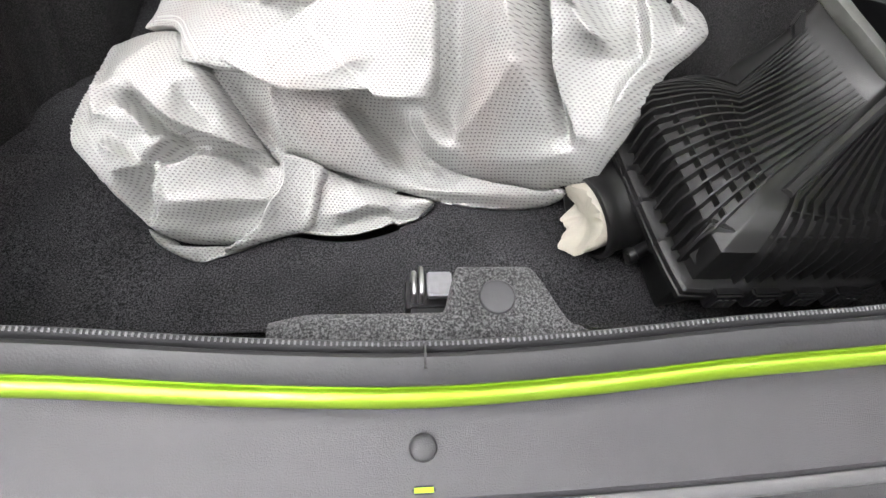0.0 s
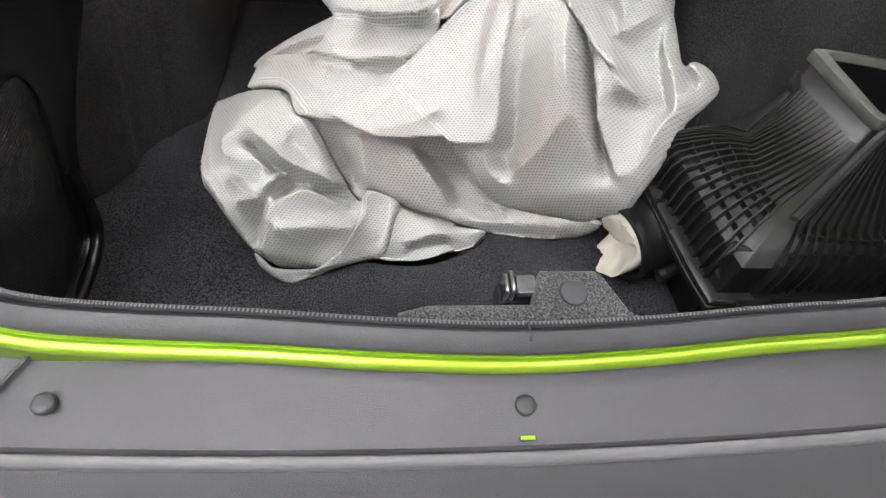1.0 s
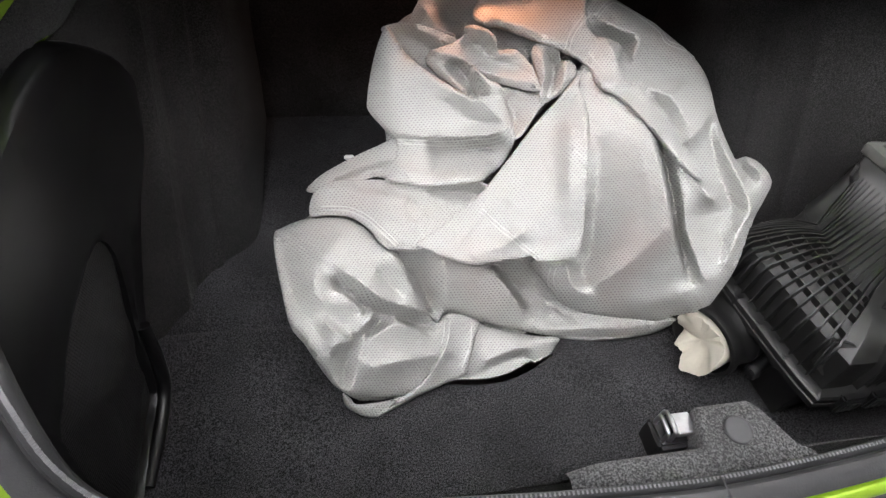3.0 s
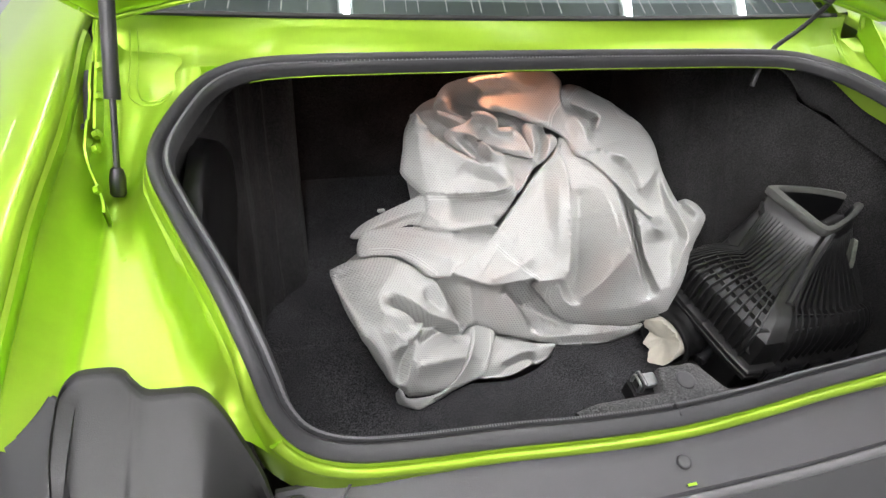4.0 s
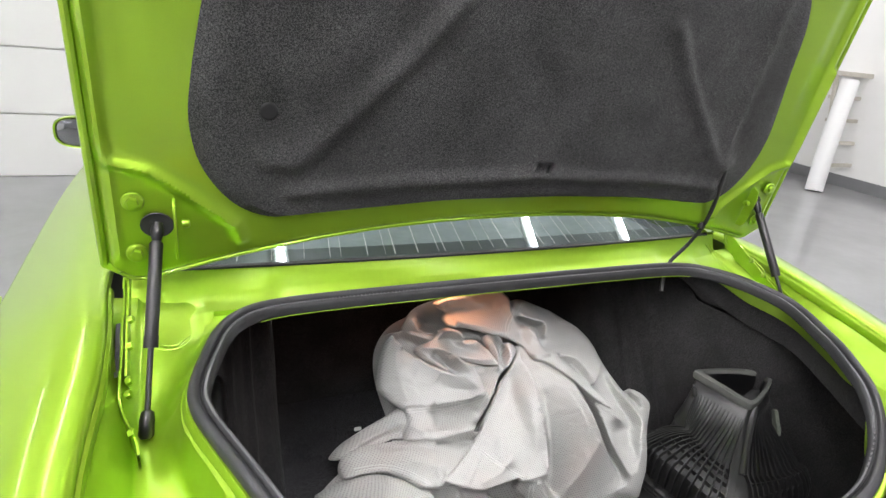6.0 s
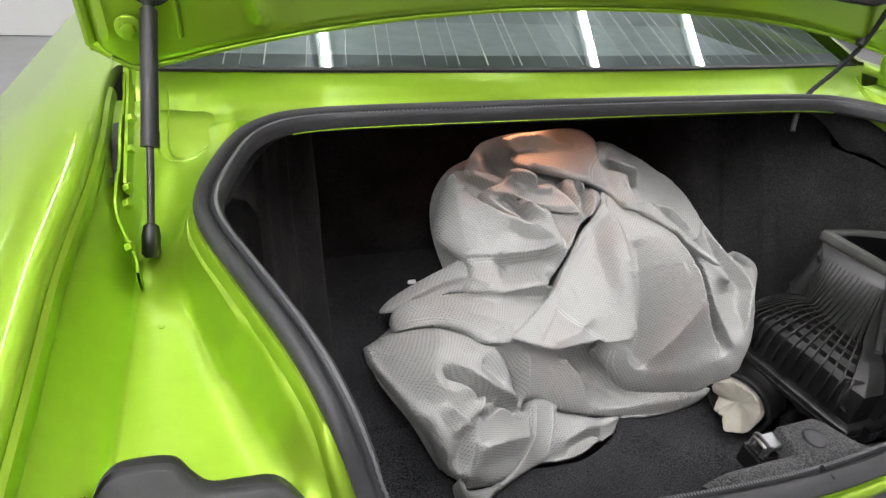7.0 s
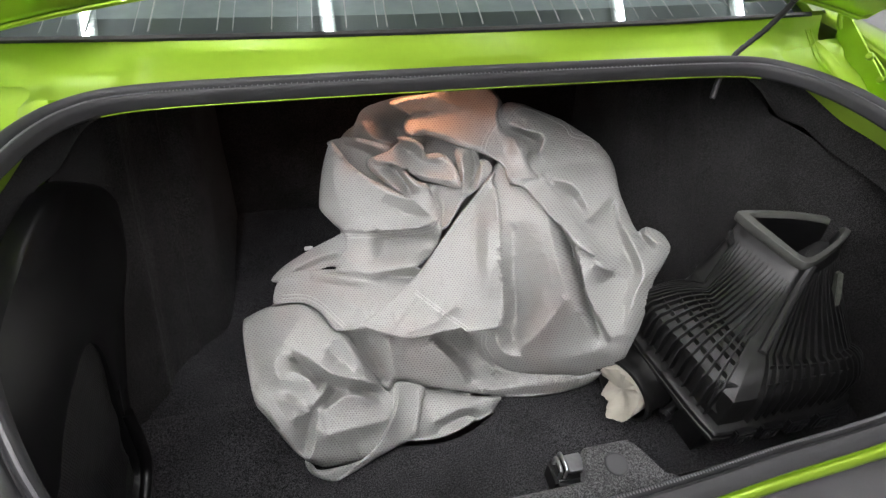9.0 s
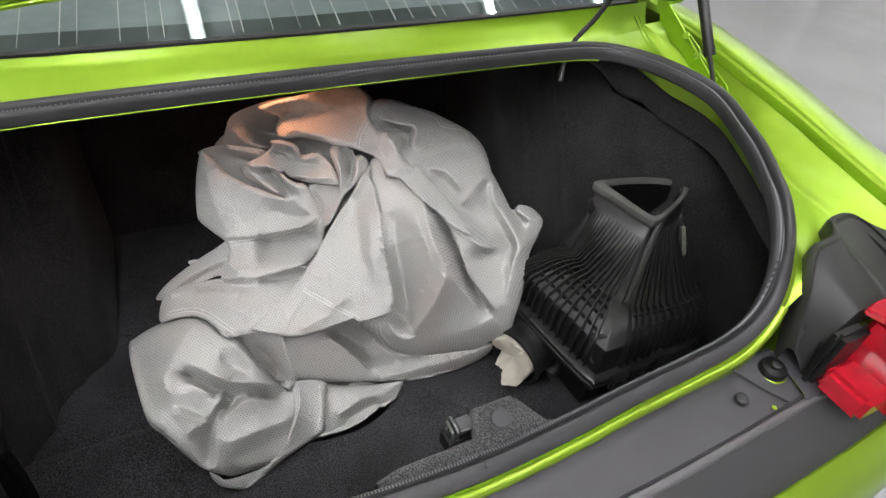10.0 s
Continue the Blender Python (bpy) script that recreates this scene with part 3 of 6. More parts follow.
badge = part("fender_badge", tube(spline([(-0.966, 0.80, 0.978), (-0.972, 0.86, 0.984), (-0.972, 0.93, 0.988), (-0.967, 0.98, 0.991)], 16), 0.014, 10, [0.005 + 0.009 * math.sin(math.pi * k / 15) for k in range(16)]), CHROME, car, "bright chrome badge on the fender")

# sill trim, its pale edge, the grey fascia and the lime bumper below
def sill_front(x):
    a = abs(x)
    return 0.134 + 0.028 * smoothstep(0.05, 0.38, a) + 0.010 * smoothstep(0.35, 0.42, a) - 0.008 * smoothstep(0.445, 0.50, a)


def sill_rear(x):
    return 0.072 + 0.020 * (x / 0.52) ** 2


def sill_row(x):
    f, r = sill_front(x), sill_rear(x)
    z = 0.777 - 0.004 * (x / 0.5) ** 2
    return [(f + 0.012, z + 0.012 - 0.02), (f + 0.010, z + 0.014), (f + 0.004, z + 0.016), (f - 0.003, z + 0.010), (f - 0.012, z + 0.006), (f - 0.5 * (f - r), z + 0.003), (r + 0.014, z - 0.004), (r + 0.004, z - 0.0055), (r + 0.0015, z - 0.009), (r + 0.001, z - 0.016)]


xs = [-0.525 + 1.05 * k / 120 for k in range(121)]
sill = part("sill_trim", grid([[(x, y, z) for y, z in sill_row(x)] for x in xs]), SILL, car, "scuffed grey plastic loading sill with a fine grain")


def edge_row(x):
    r = sill_rear(min(0.52, max(-0.52, x))) + (0.02 * max(0, abs(x) - 0.52))
    z = 0.77 - 0.004 * (x / 0.5) ** 2
    return [(r + 0.004, z - 0.012), (r - 0.0005, z - 0.0035), (r - 0.003, z - 0.003), (r - 0.009, z - 0.006), (r - 0.0105, z - 0.009), (r - 0.011, z - 0.014)]


xs2 = [-0.66 + 1.32 * k / 120 for k in range(121)]
part("sill_edge", grid([[(x, y, z) for y, z in edge_row(x)] for x in xs2]), SILL_EDGE, car, "paler grey bevelled edge strip")


def bumper_y(x):
    return 0.012 * (x / 0.5) ** 2 + 0.05 * max(0, abs(x) - 0.6) ** 1.5


def fascia_row(x):
    b = bumper_y(x)
    z = 0.754 - 0.004 * (x / 0.5) ** 2
    return [(0.066 + 0.8 * b + 0.008 * (x / 0.52) ** 2, z + 0.004), (0.056 + b + 0.006 * (x / 0.52) ** 2, z - 0.003), (0.034 + b, z - 0.020), (0.015 + b, z - 0.040), (0.004 + b, z - 0.054), (0.002 + b, z - 0.062)]


xs3 = [-0.9 + 1.8 * k / 120 for k in range(121)]
part("fascia", grid([[(x, y, z) for y, z in fascia_row(x)] for x in xs3]), FASCIA, car, "matt grey fascia below the sill")


def bumper_row(x):
    b = bumper_y(x) + 0.35 * max(0, abs(x) - 0.72) ** 1.6
    return [(0.006 + b, 0.690), (0.000 + b, 0.6935), (-0.006 + b, 0.692), (-0.025 + b, 0.680), (-0.05 + b, 0.655), (-0.062 + b, 0.60), (-0.058 + b, 0.48), (-0.035 + b, 0.34), (0.02 + b, 0.24)]


xs4 = [-0.955 + 1.91 * k / 90 for k in range(91)]
part("bumper", grid([[(x, y, z) for y, z in bumper_row(x)] for x in xs4]), GREEN, car, "glossy lime rear bumper")
for x, y in ((0.0, 0.1085), (-0.414, 0.1215), (0.414, 0.1215)):
    part("push_cap", disc_cap((x, y, 0.7806 - 0.003 * abs(x)), (0, -0.05, 1), 0.0096, 0.007, 28, 1.2), CAP, sill, "round grey push cap")
part("slot", one_box((-0.0085, 0.0785, 0.766), (0.0085, 0.0845, 0.7748), 0.002), HEM, sill, "small dark slot")
part("slot_paint", one_box((-0.0068, 0.0796, 0.7748), (0.0068, 0.0832, 0.7756)), GREEN, sill, "lime paint showing through the slot")
for s in (-1, 1):
    grommet = part("grommet", disc_cap((s * 0.503, 0.143, 0.775), (0, -0.08, 1), 0.0205, 0.016, 28, 0.2), GLOSS_BLACK, sill, "black rubber stop in a lime ringed hole")
    part("grommet_pin", disc_cap((s * 0.503, 0.1425, 0.7895), (0, -0.08, 1), 0.0075, 0.006, 16, 1.0), DARK_STEEL, grommet, "dark metal pin")
    part("grommet_ring", tube([(s * 0.503 + 0.021 * math.cos(a), 0.143 + 0.021 * math.sin(a), 0.7755) for a in [2 * math.pi * k / 30 for k in range(31)]], 0.0022, 6), GREEN, grommet, "thin lime ring of bare paint")
    part("sill_rib", tube(spline([(s * .437, .163, .7865), (s * .455, .135, .7825), (s * .472, .110, .778), (s * .485, .094, .774)], 20), .0022, 8), SILL, sill, "raised rib across the sill")
    part("paint_spot", disc_cap((s * .455, .094, .7745), (0, -0.05, 1), .004, .0012, 16), GREEN, sill, "lime paint showing through a small hole")
    part("sill_end", grid([[(s * x, y, z + 0.002) for y, z in [(0.165, 0.785), (0.15, 0.779), (0.12, 0.776), (0.095, 0.770), (0.088, 0.762)]] for x in (0.522, 0.55, 0.58, 0.61, 0.64)]), SILL, car, "grey plastic end of the loading sill")

# grey covers behind the tail lamps, and the lamps
for s in (-1, 1):
    lamp_cover = empty_thing("lamp_cover", "", "", (0, 0, 0))
    lamp_cover.parent = car
    lamp_cover["label"] = "moulded grey plastic cover behind the tail lamp"
    edge = spline([(.708, .130, .905), (.714, .180, .930), (.716, .222, .940), (.715, .248, .944), (.706, .264, .945), (.685, .266, .945), (.662, .262, .944), (.648, .246, .942), (.634, .234, .941), (.610, .232, .940), (.585, .229, .938),
                   (.566, .214, .925), (.548, .190, .895), (.532, .168, .855), (.524, .150, .815)], 70)
    rows = []
    for p in edge:
        f = min(1, (p.x - 0.524) / (0.714 - 0.524))
        inner = smoothstep(0.575, 0.60, p.x)
        top = Vector((max(p.x, 0.578) if inner < 1 else p.x, p.y - 0.016, p.z - 0.002))
        c = [p + Vector((0, 0.004, -0.05)), p + Vector((0, 0.003, -0.010)), p + Vector((0, 0.001, -0.001)), p + Vector((0, -0.004, 0.002)), p + Vector((0, -0.009, 0.002)), p + Vector((0.001, -0.012, -0.002)), p + Vector((0.002, -0.014, -0.003))]
        shelf = Vector((0.535 + 0.165 * f, p.y - 0.026 * smoothstep(0.13, 0.20, p.y), p.z - 0.005))
        tail = Vector((0.542 + 0.162 * f, 0.112 + 0.014 * smoothstep(0.655, 0.648, p.x), min(p.z - 0.030, 0.900)))
        c += [shelf, shelf.lerp(tail, 0.33), shelf.lerp(tail, 0.66), tail, tail + Vector((0, -0.004, -0.03))]
        rows.append([(s * q.x, q.y, q.z) for q in c])
    part("shell", grid(rows), COVER, lamp_cover)
    flap = [(.727, .247, .940), (.733, .226, .941), (.741, .209, .941), (.752, .193, .941), (.764, .186, .938), (.772, .130, .915), (.700, .126, .905), (.700, .20, .930), (.712, .236, .938)]
    part("rubber_flap", slab([(s * x, y, z) for x, y, z in flap[::-s]], .012, .003), HEM, lamp_cover, "black rubber flap closing the gap to the fender")
    lamp = empty_thing("tail_lamp", "", "", (0, 0, 0))
    lamp.parent = car
    lamp["label"] = "glossy red tail lamp with a stepped lens"
    part("lens", join(one_box((min(s * .598, s * .90), 0.012, 0.772), (max(s * .598, s * .90), 0.112, 0.900), 0.008), one_box((min(s * .545, s * .61), 0.030, 0.772), (max(s * .545, s * .61), 0.102, 0.818), 0.008)), RED, lamp)
    part("lens_step", slab([(s * .580, .121, .8995), (s * .60, .1245, .905), (s * .72, .122, .909), (s * .90, .122, .909), (s * .90, .02, .905), (s * .606, .016, .903), (s * .594, .09, .899)][::s], 0.012, 0.003), RED, lamp, "paler stepped lens edge")
    part("reflector", one_box((min(s * .575, s * .88), 0.008, 0.80), (max(s * .575, s * .88), 0.0135, 0.872), 0.002), RED_IN, lamp, "pale red reflector band")
    part("lamp_back", one_box((min(s * .530, s * .60), 0.100, 0.775), (max(s * .530, s * .60), 0.121, 0.885), 0.008), GLOSS_BLACK, lamp, "black lamp housing")

# wheels, mostly hidden under the body
for x in (-0.86, 0.86):
    for y in (0.95, 3.70):
        wheel = empty_thing("wheel", "", "", (0, 0, 0))
        wheel.parent = car
        wheel["label"] = "black tyre on a dark rim"
        prof = [(0.22, -0.10), (0.30, -0.11), (0.335, -0.095), (0.342, -0.05), (0.342, 0.05), (0.335, 0.095), (0.30, 0.11), (0.22, 0.10)]
        part("tyre", grid([[(x + w, y + r * math.cos(a), 0.342 + r * math.sin(a)) for r, w in prof] for a in [2 * math.pi * k / 40 for k in range(40)]], closed_u=True, closed_v=True), RUBBER, wheel)
        part("wheel_rim", tube([(x - 0.08, y, 0.342), (x + 0.08, y, 0.342)], 0.225, 30), DARK_STEEL, wheel)

# gas struts
for s in (-1, 1):
    strut = empty_thing("gas_strut", "", "", (0, 0, 0))
    strut.parent = car
    strut["label"] = "black gas strut with a steel rod"
    lo, hi = Vector((s * .704, .553, .960)), Vector((s * .676, .712, 1.212))
    part("rod", tube([lo.lerp(hi, .03), lo.lerp(hi, .45)], 0.0042, 12), DARK_STEEL, strut, "dark polished steel rod")
    part("cylinder", join(tube([lo.lerp(hi, .40), lo.lerp(hi, .405), lo.lerp(hi, .93), lo.lerp(hi, .945)], 0.01, 18, [0.008, 0.0098, 0.0098, 0.006]), tube([lo.lerp(hi, .40), lo.lerp(hi, .46)], 0.0104, 18)), PLASTIC, strut)
    part("lower_end", tube([lo.lerp(hi, -.035), lo.lerp(hi, -.02), lo.lerp(hi, .05), lo.lerp(hi, .09), lo.lerp(hi, .10)], 0.01, 14, [0.007, 0.0105, 0.0105, 0.0085, 0.005]), GLOSS_BLACK, strut, "black plastic ball socket")
    part("upper_end", tube([lo.lerp(hi, .94), lo.lerp(hi, .97), lo.lerp(hi, 1.01), lo.lerp(hi, 1.04)], 0.01, 14, [0.006, 0.0085, 0.0095, 0.007]), GLOSS_BLACK, strut, "black plastic ball socket")
    # notched hinge strip along the gutter
    hinge = empty_thing("hinge", "", "", (0, 0, 0))
    hinge.parent = car
    hinge["label"] = "lime painted notched hinge strip with bolts"
    top = []
    for k in range(61):
        f = k / 60
        notch = 0.006 * smoothstep(-0.3, 0.3, math.sin(f * 20 + 0.6)) * smoothstep(0.12, 0.25, f)
        top.append((s * (0.711 + 0.026 * smoothstep(0.0, 0.30, f)), 0.497 + 0.303 * f, 0.966 + 0.122 * f + notch))
    part("strip", grid([[(x - s * 0.0015, y, z - 0.04), (x - s * 0.0015, y, z), (x + s * 0.0015, y, z + 0.0006), (x + s * 0.0015, y, z - 0.04)] for x, y, z in top]), GREEN_IN, hinge)
    # near-black sheet paints the shade between strip and channel wall
    part("gap", grid([[(x + s * 0.003, y, z - 0.004), (x + s * 0.010, y, z - 0.006), (x + s * 0.010, y, z - 0.04)] for x, y, z in top[24:44]]), HEM, hinge, "dark sheet giving the shade in the gap behind the strip")
    part("inner_strip", grid([[(s * 0.729, y, z - 0.03), (s * 0.729, y, z + 0.004), (s * 0.7325, y, z + 0.0045), (s * 0.7325, y, z - 0.03)] for x, y, z in [(0, 0.625 + 0.19 * q / 20, 1.008 + 0.098 * q / 20) for q in range(21)]]), GREEN_IN, hinge, "straight lime strip of the hinge")
    for y, z in ((0.530, 0.978), (0.592, 1.000), (0.612, 1.010), (0.672, 1.034), (0.715, 1.058)):
        part("bolt", disc_cap((s * (0.722 if y < 0.56 else 0.728), y, z), (-s, -0.2, 0.5), 0.0068, 0.009, 6, 0.4), GREEN_IN, hinge, "lime painted bolt head")
    part("arm", tube(spline([(s * .735, .80, 1.075), (s * .732, .815, 1.10), (s * .728, .80, 1.135), (s * .722, .765, 1.165)], 16), 0.008, 8), GREEN_IN, hinge, "lime painted bent arm")

for s in (-1, 1):
    for grow in (0.0, 0.011):
        line = [(.692 + grow, .838, 1.0595), (.692 + grow, .80, 1.034), (.693 + grow, .776, 1.0205), (.692 + grow, .742 - grow, 1.0065), (.682 + .5 * grow, .722 - grow, .9995), (.660, .716 - grow, 1.0025), (.640, .724 - grow, 1.0125)]
        part("pressed_line", tube(spline([(s * x, y, z) for x, y, z in line], 50), 0.0011, 6), GREEN_IN, car, "fine pressed outline of a welded patch")
    for k in range(5):
        f = k / 4
        part("weld_spot", disc_cap((s * (.700 - .012 * f), .60 - .16 * f, gutter_z(.60 - .16 * f) + .0006), (0, -0.1, 1), 0.0035, 0.0008, 12, 0.5), GREEN_IN, car, "shallow painted weld spot")

# ---- boot lid ----
lid = empty_thing("boot_lid", "", "", (0, 0, 0))
lid.parent = car
lid["label"] = "open lime green boot lid with a black felt lining"
L0, LA, LB = Vector((0, 0.748, 1.10)), Vector((0, -0.15, 0.9887)), Vector((0, -0.9887, -0.15))


def lid_point(x, h, d=0.0):
    return L0 + Vector((x, 0, 0)) + LA * h + LB * d


LID_HALF = 0.752


def lid_low(x):
    a = abs(x) / 0.72
    return 0.097 * (1 - min(a, 1.0) ** 2.2) + 0.03 * smoothstep(0.70, 0.76, abs(x)) + 0.006


def segment_bump(px, ph, pts, width):
    best = 9.0
    for (ax, ah), (bx, bh) in zip(pts, pts[1:]):
        dx, dh = bx - ax, bh - ah
        f = max(0, min(1, ((px - ax) * dx + (ph - ah) * dh) / (dx * dx + dh * dh)))
        best = min(best, math.hypot(px - ax - f * dx, ph - ah - f * dh))
    return math.exp(-(best / width) ** 2)


EMBOSS = [(.739, .45), (.740, .26), (.734, .224), (.71, .217), (.68, .208), (.634, .173), (.562, .112), (.552, .085)]


def lid_relief(x, h):
    a = abs(x)
    border = smoothstep(0.752, 0.742, a) * smoothstep(0.0, 0.012, h - lid_low(x))
    d = -0.010 * (1 - border)
    d += 0.012 * segment_bump(a, h, EMBOSS, 0.0085)
    d -= 0.006 * smoothstep(0.66, 0.70, a) * smoothstep(0.30, 0.42, h) * smoothstep(0.735, 0.725, a)
    d += 0.004 * segment_bump(a, h, [(.733, .06), (.733, .62)], 0.005)
    return d


rows = []
for j in range(131):
    rows.append([])
    for k in range(301):
        x = LID_HALF * (k / 150 - 1)
        lo_h = lid_low(x)
        h = lo_h + (0.66 - lo_h) * (j / 130)
        rows[-1].append(lid_point(x, h, lid_relief(x, h)))
part("inner_panel", grid(rows), GREEN, lid, "lime painted inner panel with pressed ridges")
rows = []
for j in range(20):
    f = j / 19
    rows.append([])
    for k in range(61):
        x = 0.762 * (k / 30 - 1)
        lo_h = lid_low(x) - 0.004
        rows[-1].append(lid_point(x, lo_h + (0.668 - lo_h) * f, -0.016 - 0.035 * math.sin(math.pi * f) - 0.02 * (1 - (x / 0.76) ** 2)))
part("outer_skin", grid(rows), GREEN, lid, "glossy lime outer skin")
for s in (-1, 1):
    rim_pts = [lid_point(s * 0.757, 0.66 - 0.615 * k / 40, -0.008) for k in range(41)] + [lid_point(s * (0.757 - 0.02 * k / 6), 0.045 - 0.015 * k / 6, -0.008) for k in range(1, 7)]
    part("hem_edge", tube(rim_pts, 0.0065, 8), GREEN, lid, "rolled lime edge")
part("lower_hem", tube([lid_point(x, lid_low(x), -0.008) for x in [-0.737 + 1.474 * k / 80 for k in range(81)]], 0.0035, 8), GREEN, lid, "rolled lime lower edge")
for s in (-1, 1):
    bracket = part("strut_bracket", slab([lid_point(s * .648, h, d) for h, d in ([(.058, .002), (.062, .020), (.08, .028), (.14, .029), (.158, .024), (.165, .004)][::s])], 0.004, 0.001), GREEN_IN, lid, "lime painted strut bracket blade with bolts")
    rows = []
    for r, d in ((1.0, 0.0055), (0.93, 0.0072), (0.86, 0.0062), (0.5, 0.0058), (0.02, 0.0058)):
        rows.append([lid_point(s * .676 + 0.024 * r * math.cos(a), .118 + 0.022 * r * math.sin(a), d) for a in [2 * math.pi * k / 32 for k in range(32)]])
    # near-black disc paints the shade of the recess; the panel isn't pressed in
    part("recess", grid(rows, closed_v=True), HEM, bracket, "dark disc giving the shade of a recess behind the strut end")
    for x, h in ((.706, .160), (.708, .070)):
        part("washer", disc_cap(lid_point(s * x, h, 0.005), LB, 0.0155, 0.006, 24, 0.1), GREEN_IN, bracket, "lime painted washer")
        part("bolt_head", disc_cap(lid_point(s * x, h, 0.010), LB, 0.0092, 0.008, 6, 0.3), GREEN_IN, bracket, "lime painted bolt head")
    part("stud", disc_cap(lid_point(s * .640, .125, 0.016), (-s, 0, 0), 0.007, 0.012, 12, 0.6), GREEN_IN, bracket, "lime painted stud")


# felt lining
def patch(outline, centre, place, rings=50, around=200):
    """A sheet filling a smooth outline about its centre; place(u, v, e) puts a point, e is its distance from the outline."""
    loop = spline([(u, v, 0) for u, v in outline], around, True)
    c = Vector((*centre, 0))
    rows = []
    for j in range(rings + 1):
        f = 1 - (j / rings) ** 0.8 * 0.995
        rows.append([place((c + (p - c) * f).x, (c + (p - c) * f).y, (1 - f) * (p - c).length) for p in loop])
    bm = grid(rows, closed_v=True)
    bm.verts.ensure_lookup_table()
    bm.faces.new([bm.verts[rings * around + k] for k in range(around)])
    return bm


LINER_EDGE = [(0, .150), (.18, .148), (.34, .138), (.45, .128), (.51, .127), (.565, .155), (.607, .215), (.622, .285), (.615, .36), (.598, .45), (.58, .54), (.54, .605), (.46, .632), (.22, .64), (0, .642)]


def liner_place(u, v, e):
    a = abs(u)
    d = 0.016 * math.sqrt(max(0, 1 - (1 - min(e / 0.018, 1)) ** 2)) + 0.004
    d += 0.013 * segment_bump(a, v, [(.50, .235), (.47, .225), (.30, .40), (.22, .50)], 0.016)
    d += 0.011 * segment_bump(a, v, [(.47, .178), (.25, .196), (0, .205)], 0.014)
    d += 0.010 * segment_bump(u, v, [(.475, .15), (.475, .62)], 0.014)
    d -= 0.006 * math.exp(-((a - .51) ** 2 + (v - .31) ** 2) / 0.0009)
    d += 0.004 * noise.noise(Vector((u * 7, v * 7, 1.3)))
    return lid_point(u, v, d)


lining = part("lining", patch(LINER_EDGE + [(-x, h) for x, h in LINER_EDGE[-2:0:-1]], (0, .38), liner_place, 60, 260), LINER, lid, "black felt lining with pressed ridges")
part("lining_clip", join(one_box(lid_point(-.016, .232, .026) - Vector((.0, .004, .003)), lid_point(.022, .232, .026) + Vector((0, .004, .003)), .002), tube([lid_point(-.012, .228, .02), lid_point(-.018, .215, .024)], .004, 8), tube([lid_point(.02, .228, .02), lid_point(.012, .212, .024)], .004, 8)), GLOSS_BLACK, lining, "small black clip")
part("lining_button", disc_cap(lid_point(-.51, .31, .012), LB, .014, .004), PLASTIC, lining, "round black fixing button")
cable = part("lid_cable", tube(spline([(.452, .735, .985), (.466, .752, 1.018), (.490, .765, 1.052), (.522, .755, 1.10), (.535, .735, 1.16), (.525, .715, 1.22), (.508, .698, 1.27), (.500, .690, 1.33)], 60), .0048, 10, [0.0045 + 0.0007 * (k % 2) for k in range(60)]), RUBBER, car, "black corrugated cable sleeve to the lid")
part("cable_clip", tube([(.527, .738, 1.152), (.534, .740, 1.165)], .008, 10), PLASTIC, cable)

# ---- inside the boot ----
FLOOR_Z = 0.468


def floor_row(y):
    out = []
    for k in range(111):
        x = -0.80 + 1.6 * k / 110
        z = FLOOR_Z + 0.0025 * noise.noise(Vector((x * 6, y * 6, 0))) - 0.004 * math.exp(-((y - 0.612) / 0.004) ** 2)
        out.append((x, y, z))
    return out


boot_floor = part("boot_floor", grid([floor_row(0.15 + 1.25 * k / 160) for k in range(161)]), CARPET, car, "black speckled carpet boot floor")

# felt walls: one standing sheet round the boot
WALL_PLAN = [(0, .200), (.30, .200), (.50, .205), (.62, .225), (.72, .28), (.762, .36), (.75, .45), (.69, .535), (.62, .592), (.592, .622), (.570, .668), (.552, .705), (.538, .740), (.515, .764), (.48, .792), (.464, .83), (.46, .92), (.46, 1.06), (.46, 1.24)]


def felt_wall(s):
    plan = spline([(s * x, y, 0) for x, y in WALL_PLAN], 150)
    rows = []
    for j in range(25):
        f = j / 24
        z = FLOOR_Z - 0.01 + (1.04 - FLOOR_Z) * f
        row = []
        for i, p in enumerate(plan):
            y = p.y
            low = smoothstep(0.30, 0.22, y) * (1 - smoothstep(0.60, 0.75, abs(p.x)))
            roof_z = gutter_z(y) - 0.015 if y < 0.60 else min(gutter_z(y) - 0.015 + 0.12 * smoothstep(0.56, 0.64, y), 0.980 + 0.030 * max(smoothstep(0.77, 0.80, y), smoothstep(0.70, 0.63, abs(p.x))))
            top = min(z, 0.775 * low + roof_z * (1 - low))
            swell = 0.012 * math.exp(-((p.x * s - 0.70) / 0.03) ** 2 - ((f - 0.75) / 0.2) ** 2)
            crease = 0.010 * math.exp(-((y - 0.745) / 0.010) ** 2) + 0.009 * math.exp(-((y - 0.655) / 0.014) ** 2) - 0.006 * math.exp(-((y - 0.70) / 0.015) ** 2)
            y += 0.30 * f * smoothstep(0.55, 0.64, y) * smoothstep(1.2, 0.9, y)
            row.append((p.x - s * crease + 0.004 * noise.noise(Vector((p.x * 9, y * 9, z * 7))), y - swell + 0.004 * noise.noise(Vector((p.x * 8, y * 8, z * 8 + 5))), top))
        rows.append(row)
    return grid(rows)


